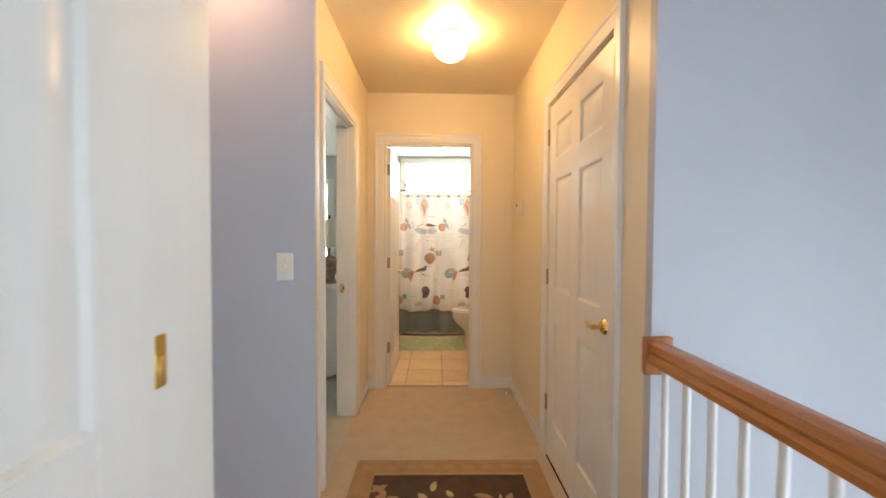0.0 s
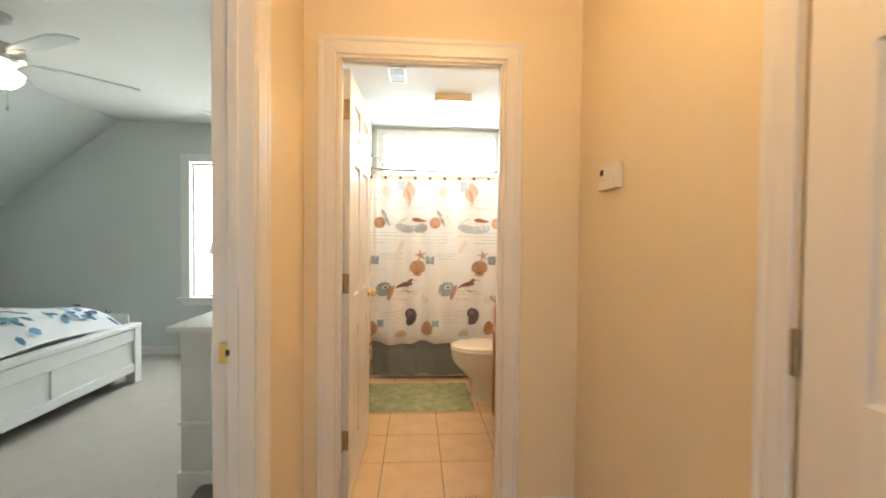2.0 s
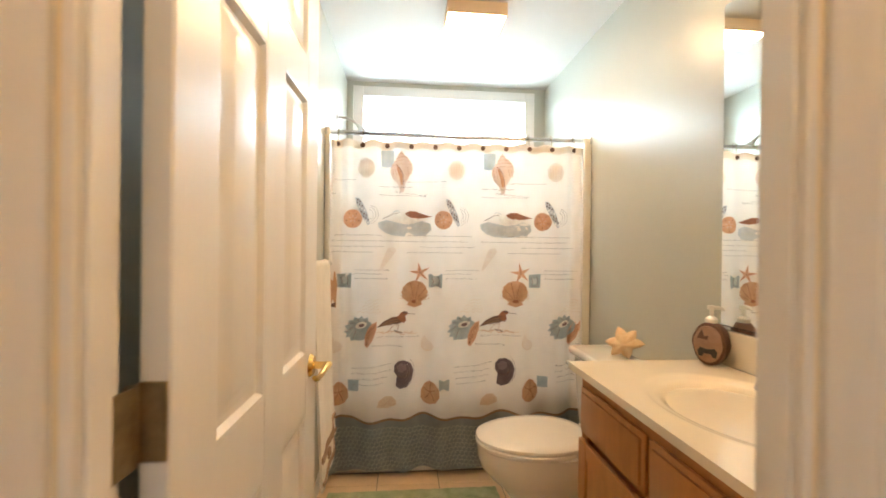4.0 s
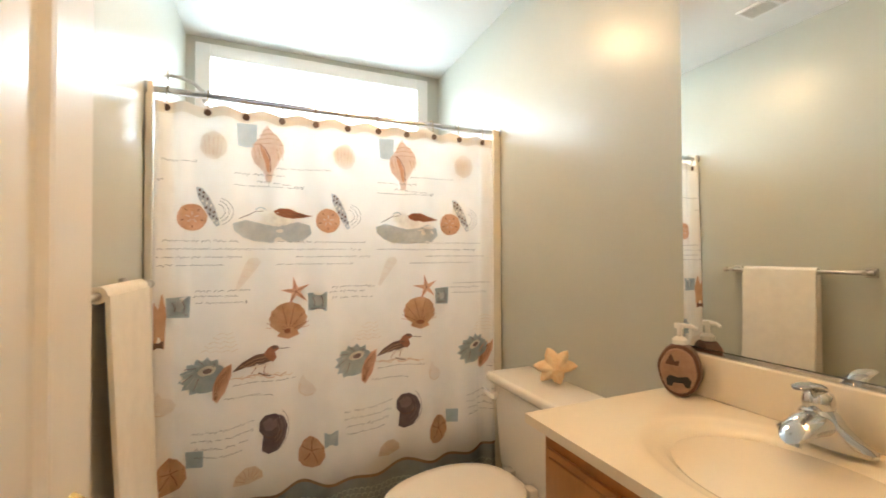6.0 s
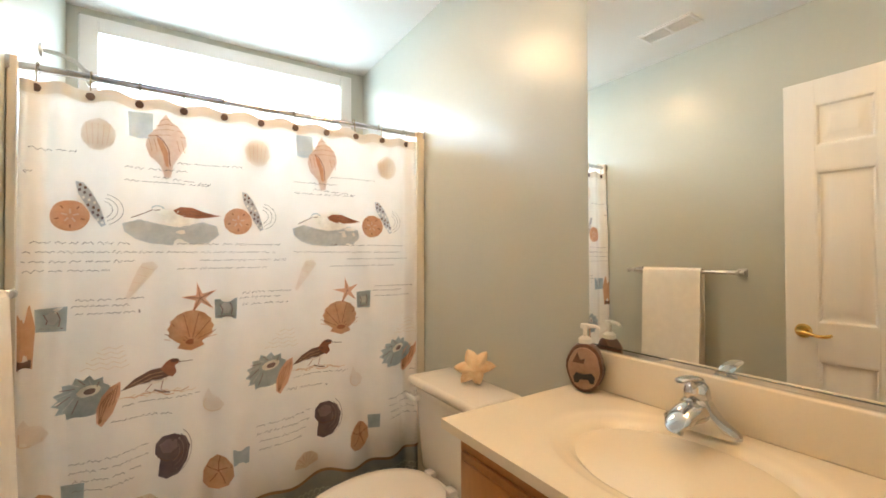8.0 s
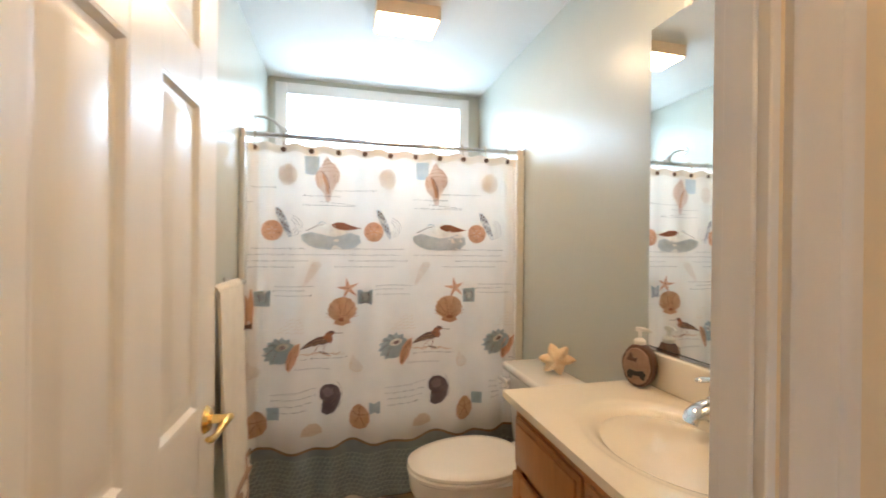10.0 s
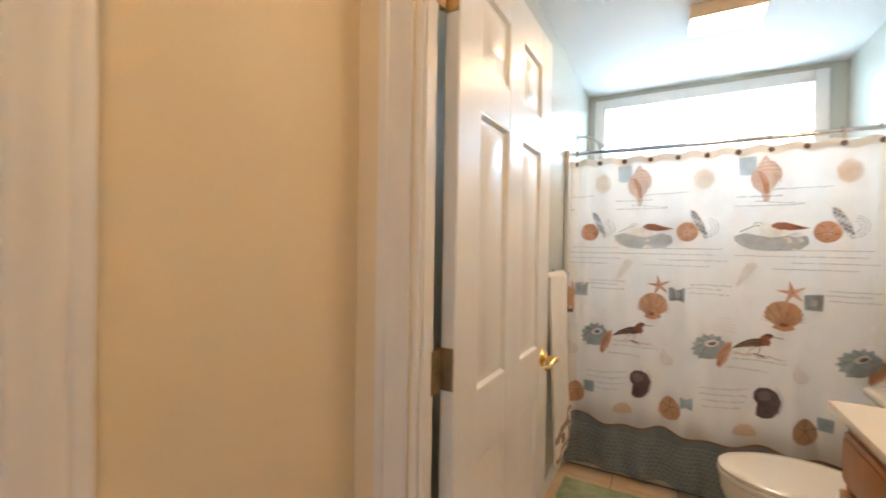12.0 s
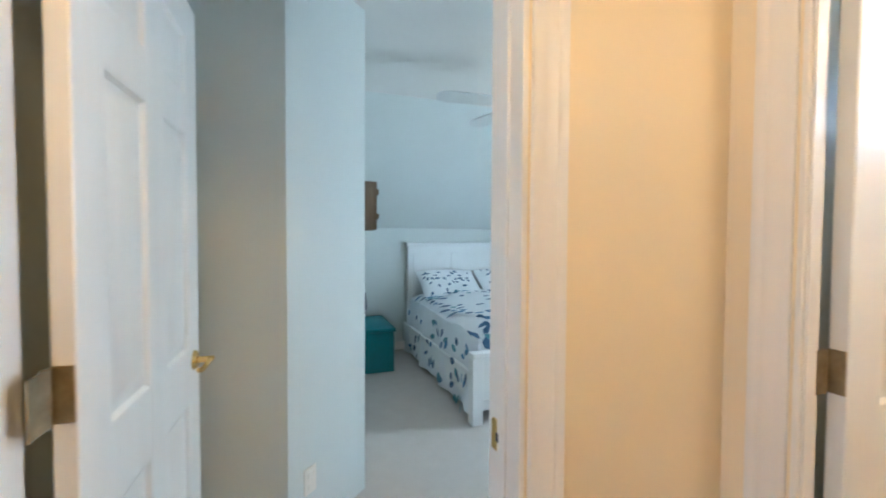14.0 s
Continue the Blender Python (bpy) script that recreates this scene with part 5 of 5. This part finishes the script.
bm = bmesh.new()
nx, ny = 60, 48
g = [[None] * (ny + 1) for _ in range(nx + 1)]
for i in range(nx + 1):
    for j in range(ny + 1):
        x, y = -0.43 + 0.85 * i / nx, 4.535 + 0.57 * j / ny
        e = min(i, nx - i, j * 1.0, ny - j) / 2.5
        z = 0.004 + 0.016 * min(1, e) + (0.008 * noise.noise((x * 26, y * 26, 0)) + 0.005 * noise.noise((x * 70, y * 70, 4))) * min(1, e)
        g[i][j] = bm.verts.new((x + 0.006 * noise.noise((y * 20, 3, 1)), y + 0.006 * noise.noise((x * 20, 7, 1)), z))
for i in range(nx):
    for j in range(ny):
        bm.faces.new((g[i][j], g[i + 1][j], g[i + 1][j + 1], g[i][j + 1]))
solid("bath_mat", bm, MATM, "shaggy sage green bath mat on the tiles", "bath mat")

# ---- bedroom ----
BEDW = mat("white_bed_paint", (0.80, 0.81, 0.80), 0.4, vary=0.02, scale=6, bump=0.05)
LINEN = mat("white_quilt_cloth", (0.80, 0.82, 0.84), 0.9, vary=0.04, scale=9, bump=0.4, grain=200)
NAVY = mat("navy_print", (0.06, 0.13, 0.24), 0.9, vary=0.3, scale=30)
TEALP = mat("teal_print", (0.12, 0.30, 0.36), 0.9, vary=0.3, scale=30)
TEAL = mat("teal_chest_paint", (0.015, 0.17, 0.20), 0.45, vary=0.12, scale=8, bump=0.1)
bed = thing("bed", (-3.4, 4.4, 0), "white wooden queen bed with a shell-print quilt", "bed")
part("headboard", boxes((-4.43, -4.37, 3.66, 5.22, 0.0, 1.20), (-4.44, -4.35, 3.64, 5.24, 1.195, 1.235), (-4.37, -4.362, 3.72, 4.12, 0.6, 1.12), (-4.37, -4.362, 4.18, 4.64, 0.6, 1.12), (-4.37, -4.362, 4.70, 5.16, 0.6, 1.12), bevel=0.006), BEDW, bed)
part("footboard", boxes((-2.44, -2.40, 3.60, 5.20, 0.10, 0.47), bevel=0.004), BEDW, bed)
part("footboard_rail", boxes((-2.46, -2.375, 3.57, 5.23, 0.468, 0.505), bevel=0.006), BEDW, bed)
part("footboard_frame", boxes((-2.40, -2.388, 3.63, 5.18, 0.36, 0.46), (-2.40, -2.388, 3.63, 5.18, 0.10, 0.17), (-2.40, -2.388, 4.36, 4.44, 0.17, 0.36), bevel=0.003), BEDW, bed)
for y in (3.57, 5.15):
    part("post", boxes((-2.46, -2.38, y, y + 0.08, 0.0, 0.47), bevel=0.004), BEDW, bed)
for y in (3.60, 5.17):
    part("side_rail", boxes((-4.37, -2.46, y, y + 0.03, 0.14, 0.34), bevel=0.004), BEDW, bed)
part("mattress", boxes((-4.36, -2.66, 3.68, 5.14, 0.30, 0.56), bevel=0.05, seg=3), LINEN, bed)


def quilt_z(x, y):
    d = max(0, 3.66 - y, y - 5.16)
    top = 0.645 + 0.016 * noise.noise((x * 3, y * 3, 2)) + 0.02 * noise.noise((x * 1.1, y * 1.3, 5))
    return top + 0.06 * max(0.0, 1 - ((y - 4.41) / 0.77) ** 2)


def quilt_point(u, v):
    """u along the bed, v across it in metres of cloth from one hem to the other."""
    x = -4.2 + u
    drop = 0.57
    wob = 0.018 * math.sin(x * 11 + 0.5) + 0.01 * math.sin(x * 23)
    if v < drop:
        return Vector((x, 3.645 - 0.05 * (1 - v / drop) + wob * (1 - v / drop), 0.625 - (drop - v)))
    if v > drop + 1.53:
        return Vector((x, 5.175 + 0.05 * (v - drop - 1.53) / drop + wob * (v - drop - 1.53) / drop, 0.625 - (v - drop - 1.53)))
    y = 3.645 + (v - drop)
    e = min(v - drop, drop + 1.53 - v)
    end = min(1, max(0.0, (1.755 - u) / 0.34))
    return Vector((x, y, quilt_z(x, y) - 0.03 * (1 - min(1, e / 0.06)) - 0.17 * (1 - end) ** 2))


quilt = thing("quilt", (-3.4, 4.4, 0.3), "white quilt printed with blue shells spread over the bed", "quilt")
bm = bmesh.new()
nu, nv = 50, 70
g = [[bm.verts.new(quilt_point(1.755 * i / nu, 2.67 * j / nv)) for j in range(nv + 1)] for i in range(nu + 1)]
for i in range(nu):
    for j in range(nv):
        bm.faces.new((g[i][j], g[i][j + 1], g[i + 1][j + 1], g[i + 1][j]))
bmesh.ops.recalc_face_normals(bm, faces=bm.faces)
bmesh.ops.solidify(bm, geom=bm.faces[:], thickness=0.015)
part("cover", bm, LINEN, quilt)
rnd = random.Random(21)


def print_on(fn, u, v, l, w, a, off):
    """A small leaf or shell shape laid on a surface."""
    pts = [(0, 0), (0.3, 0.45), (0.7, 0.4), (1, 0), (0.7, -0.4), (0.3, -0.45)]
    bm = bmesh.new()
    vs = []
    for p, q in pts:
        uu, vv = u + l * p * math.cos(a) - w * q * math.sin(a), v + l * p * math.sin(a) + w * q * math.cos(a)
        d1, d2 = fn(uu + 0.004, vv) - fn(uu, vv), fn(uu, vv + 0.004) - fn(uu, vv)
        nn = d1.cross(d2).normalized()
        vs.append(bm.verts.new(fn(uu, vv) + nn * off))
    bm.faces.new(vs)
    return bm


MIDBLUE = mat("mid_blue_print", (0.10, 0.24, 0.42), 0.9, vary=0.3, scale=30)
for k in range(300):
    u, v = (rnd.uniform(1.40, 1.70) if k % 3 == 0 else rnd.uniform(0.04, 1.45)), rnd.uniform(0.03, 2.58)
    if abs(v - 0.57) < 0.07 or abs(v - 2.10) < 0.07:
        v += 0.12
    part("shell_print", print_on(quilt_point, u, v, rnd.uniform(0.06, 0.11), rnd.uniform(0.035, 0.065), rnd.uniform(0, 6.28), 0.024), (NAVY, TEALP, MIDBLUE, NAVY)[k % 4], quilt)


def pillow(x, y, turn, seed):
    p = thing("pillow", (x, y, 0.655), "white pillow printed with navy shells leaning on the headboard", "pillow", "pillows on the bed", turn=turn)
    def surf(u, v):
        e = max(0.0, (1 - (abs(u) / 0.34) ** 3)) * max(0.0, (1 - (abs(v) / 0.24) ** 3))
        t = 0.085 * e ** 0.6
        c, s = math.cos(0.95), math.sin(0.95)
        return Vector((t * c - v * s, u, 0.115 + v * c + t * s))
    def back(u, v):
        e = max(0.0, (1 - (abs(u) / 0.34) ** 3)) * max(0.0, (1 - (abs(v) / 0.24) ** 3))
        t = -0.05 * e ** 0.6
        c, s = math.cos(0.95), math.sin(0.95)
        return Vector((t * c - v * s, u, 0.115 + v * c + t * s))
    bm = bmesh.new()
    n, m = 20, 14
    for fn in (surf, back):
        gg = [[bm.verts.new(fn(-0.34 + 0.68 * i / n, -0.24 + 0.48 * j / m)) for j in range(m + 1)] for i in range(n + 1)]
        for i in range(n):
            for j in range(m):
                bm.faces.new((gg[i][j], gg[i + 1][j], gg[i + 1][j + 1], gg[i][j + 1]))
    bmesh.ops.remove_doubles(bm, verts=bm.verts, dist=0.0005)
    bmesh.ops.recalc_face_normals(bm, faces=bm.faces)
    part("case", bm, LINEN, p)
    r = random.Random(seed)
    for k in range(34):
        part("shell_print", print_on(surf, r.uniform(-0.28, 0.24), r.uniform(-0.2, 0.18), r.uniform(0.04, 0.07), r.uniform(0.02, 0.035), r.uniform(0, 6.28), 0.003), NAVY, p)
    return p


pillow(-4.11, 4.13, 0, 1)
pillow(-4.10, 4.84, 0, 2)
for o in (bed, quilt):
    o.location.y += 0.06

ch = thing("chest", (-4.05, 3.2, 0), "teal painted wooden blanket chest on the carpet", "chest")
part("body", boxes((-4.36, -3.70, 2.98, 3.40, 0.0, 0.385), bevel=0.006), TEAL, ch)
part("lid", boxes((-4.37, -3.685, 2.965, 3.415, 0.387, 0.425), bevel=0.008, seg=2), TEAL, ch)
BAG = mat("grey_plaid_cloth", (0.17, 0.17, 0.20), 0.9, vary=0.3, scale=22, second=(0.06, 0.06, 0.075), bump=0.5)
bm = bmesh.new()
bmesh.ops.create_uvsphere(bm, u_segments=28, v_segments=18, radius=1)
for v in bm.verts:
    s = 1 + 0.10 * noise.noise(v.co * 2)
    v.co = Vector((-4.06 + v.co.x * 0.07 * s - 0.18 * v.co.z * 0.5, 3.07 + v.co.y * 0.125 * s, 0.645 + v.co.z * 0.215 * s))
low = min(v.co.z for v in bm.verts)
bmesh.ops.translate(bm, verts=bm.verts, vec=(0, 0, 0.424 - low))
solid("cushion", bm, BAG, "grey plaid cushion leaning on the teal chest", "cushion")

DRIFT = mat("weathered_driftwood", (0.24, 0.17, 0.11), 0.8, scale=9, grain=60, bump=0.7, second=(0.13, 0.09, 0.06), stretch=(6, 6, 0.8))
wd = thing("wall_art", (-2.3, 2.85, 1.33), "weathered wooden board art on the bedroom wall", "wall art")
for k, x in enumerate((-2.10, -2.24, -2.38)):
    part("board", slab_xz([(x - 0.06, 1.34), (x + 0.06, 1.345), (x + 0.058, 1.44), (x + 0.062, 1.60), (x - 0.058, 1.605), (x - 0.062, 1.5)], 2.822, 2.90 - 0.006 * k), DRIFT, wd)
part("cleat", boxes((-2.44, -2.04, 2.90, 2.912, 1.40, 1.43), (-2.44, -2.04, 2.90, 2.912, 1.53, 1.56), bevel=0.003), DRIFT, wd)

dr = thing("dresser", (-0.9, 4.2, 0), "white painted dresser with a scalloped base", "dresser")
part("body", boxes((-1.135, -0.635, 3.62, 4.84, 0.10, 0.80), bevel=0.004), BEDW, dr)
part("top", boxes((-1.175, -0.63, 3.57, 4.88, 0.80, 0.828), bevel=0.008, seg=2), BEDW, dr)
part("moulding", boxes((-1.145, -0.635, 3.608, 4.85, 0.345, 0.362), bevel=0.005), BEDW, dr)
pts = [(-1.145, 0.0), (-1.08, 0.0), (-1.06, 0.035)] + [(-1.06 + 0.36 * k / 14, 0.045 + 0.022 * math.sin(k / 14 * math.pi * 3)) for k in range(1, 14)] + [(-0.70, 0.035), (-0.69, 0.0), (-0.635, 0.0), (-0.635, 0.12), (-1.145, 0.12)]
part("apron", slab_xz(pts, 3.604, 3.622), BEDW, dr, "scalloped base board")
part("apron", slab_xz(pts, 4.838, 4.856), BEDW, dr)
part("apron", boxes((-1.148, -1.13, 3.70, 4.76, 0.06, 0.12), (-1.148, -1.13, 3.62, 3.70, 0.0, 0.12), (-1.148, -1.13, 4.76, 4.84, 0.0, 0.12), bevel=0.003), BEDW, dr)
for j, (z0, z1) in enumerate(((0.14, 0.335), (0.375, 0.57), (0.59, 0.78))):
    for y0, y1 in ((3.65, 4.21), (4.25, 4.81)):
        q = part("drawer_front", boxes((-1.150, -1.135, y0, y1, z0, z1), bevel=0.004), BEDW, dr)
        part("knob", rod(((-1.15, (y0 + y1) / 2, (z0 + z1) / 2), (-1.175, (y0 + y1) / 2, (z0 + z1) / 2), 0.012, 0.016), n=14), NICKEL, q)

la = thing("table_lamp", (-0.93, 3.86, 0.828), "table lamp with a shell-filled base and a cream shade", "lamp")
part("base", lathe([(0.07, 0.0), (0.075, 0.015), (0.05, 0.03), (0.045, 0.06), (0.075, 0.13), (0.085, 0.18), (0.07, 0.225), (0.03, 0.25), (0.012, 0.26), (0.012, 0.33)], at=(-0.93, 3.86, 0.828)), mat("mottled_shell_base", (0.46, 0.36, 0.27), 0.6, vary=0.5, scale=30, grain=60, bump=1.0, second=(0.14, 0.10, 0.08)), la, "mottled brown shell base")
bm = lathe([(0.175, 0.0), (0.09, 0.26)], at=(-0.93, 3.86, 1.16), n=40)
bmesh.ops.delete(bm, geom=[f for f in bm.faces if len(f.verts) > 4], context="FACES")
bmesh.ops.solidify(bm, geom=bm.faces[:], thickness=0.003)
part("shade", bm, mat("pale_cream_shade", (0.90, 0.88, 0.82), 0.85, vary=0.04, scale=10, bump=0.3, grain=300, translucent=0.8), la, "cream cone shade")
part("finial", lathe([(0.005, 0.0), (0.012, 0.012), (0.010, 0.028), (0.004, 0.04)], at=(-0.93, 3.86, 1.425)), DARK, la)
part("stem", rod(((-0.93, 3.86, 1.10), (-0.93, 3.86, 1.43), 0.005), n=10), OLDBRASS, la)

FX, FY = -2.30, 4.00
FANW = mat("white_fan_blade", (0.62, 0.64, 0.62), 0.45, vary=0.03, scale=5)
fan = thing("ceiling_fan", (FX, FY, 1.92), "white five-blade ceiling fan with a lit glass bowl", "ceiling fan")
part("canopy", lathe([(0.07, 0.0), (0.065, -0.03), (0.03, -0.05), (0.014, -0.055), (0.014, -0.16)], at=(FX, FY, 2.44)), NICKEL, fan)
part("motor", lathe([(0.05, 0.0), (0.11, -0.02), (0.125, -0.05), (0.125, -0.09), (0.10, -0.12), (0.06, -0.13)], at=(FX, FY, 2.29)), NICKEL, fan, "brushed metal motor housing")
part("light_bowl", lathe([(0.09, 0.0), (0.115, -0.015), (0.11, -0.045), (0.075, -0.085), (0.02, -0.10)], at=(FX, FY, 2.145)), glow("fan_bowl_glass", (1.0, 0.86, 0.66), FAN_LAMP), fan, "lit glass bowl")
for k in range(5):
    a = math.radians(48 + 72 * k)
    bm = prism([(0.18, -0.035), (0.30, -0.062), (0.58, -0.070), (0.64, -0.045), (0.655, 0.0), (0.64, 0.045), (0.58, 0.070), (0.30, 0.062), (0.18, 0.035)], -0.004, 0.004)
    bmesh.ops.transform(bm, matrix=pose(FX, FY, 2.215, 0, 0, math.degrees(a)) @ pose(0, 0, 0, 11, 0, 0), verts=bm.verts)
    b = part("blade", bm, FANW, fan)
    bm = boxes((0.10, 0.25, -0.018, 0.018, -0.010, -0.004), bevel=0.002)
    bmesh.ops.transform(bm, matrix=pose(FX, FY, 2.215, 0, 0, math.degrees(a)) @ pose(0, 0, 0, 11, 0, 0), verts=bm.verts)
    part("blade_arm", bm, NICKEL, b)
part("pull_chain", rod(((FX + 0.06, FY, 2.14), (FX + 0.06, FY, 1.94), 0.0018), ((FX + 0.06, FY, 1.945), (FX + 0.06, FY, 1.92), 0.006), n=8), NICKEL, fan)

ou = thing("wall_outlet", (-1.68, 2.55, 0.25), "white electrical outlet on the angled wall", "outlet", turn=0)
ou.matrix_basis = pose(-1.665, 2.535, 0.262, 0, 0, 135)
part("plate", boxes((-0.036, 0.036, -0.006, -0.0005, -0.058, 0.058), bevel=0.002), PLASTIC, ou)
for z in (-0.024, 0.024):
    part("socket", boxes((-0.015, 0.015, -0.008, -0.0055, z - 0.013, z + 0.013), bevel=0.002), PLASTIC, ou)

# ---- floor tiles of the bathroom ----
fl = bpy.data.objects["floor_bathroom"]
tiles = {}
xs = [-0.49, -0.192, 0.131, 0.454, 0.777, 0.98]
ys = [3.455, 3.55, 3.873, 4.196, 4.519, 4.842, 5.165, 5.28]
for i in range(len(xs) - 1):
    for j in range(len(ys) - 1):
        w, d = xs[i + 1] - xs[i] - 0.005, ys[j + 1] - ys[j] - 0.005
        key = (round(w, 3), round(d, 3))
        if key not in tiles:
            tiles[key] = mesh_of("tile", boxes((-w / 2, w / 2, -d / 2, d / 2, -0.004, 0.0), bevel=0.0012), TILE)
        t = new("tile", tiles[key])
        t.location = ((xs[i] + xs[i + 1]) / 2, (ys[j] + ys[j + 1]) / 2, 0.0)
        t.parent = fl
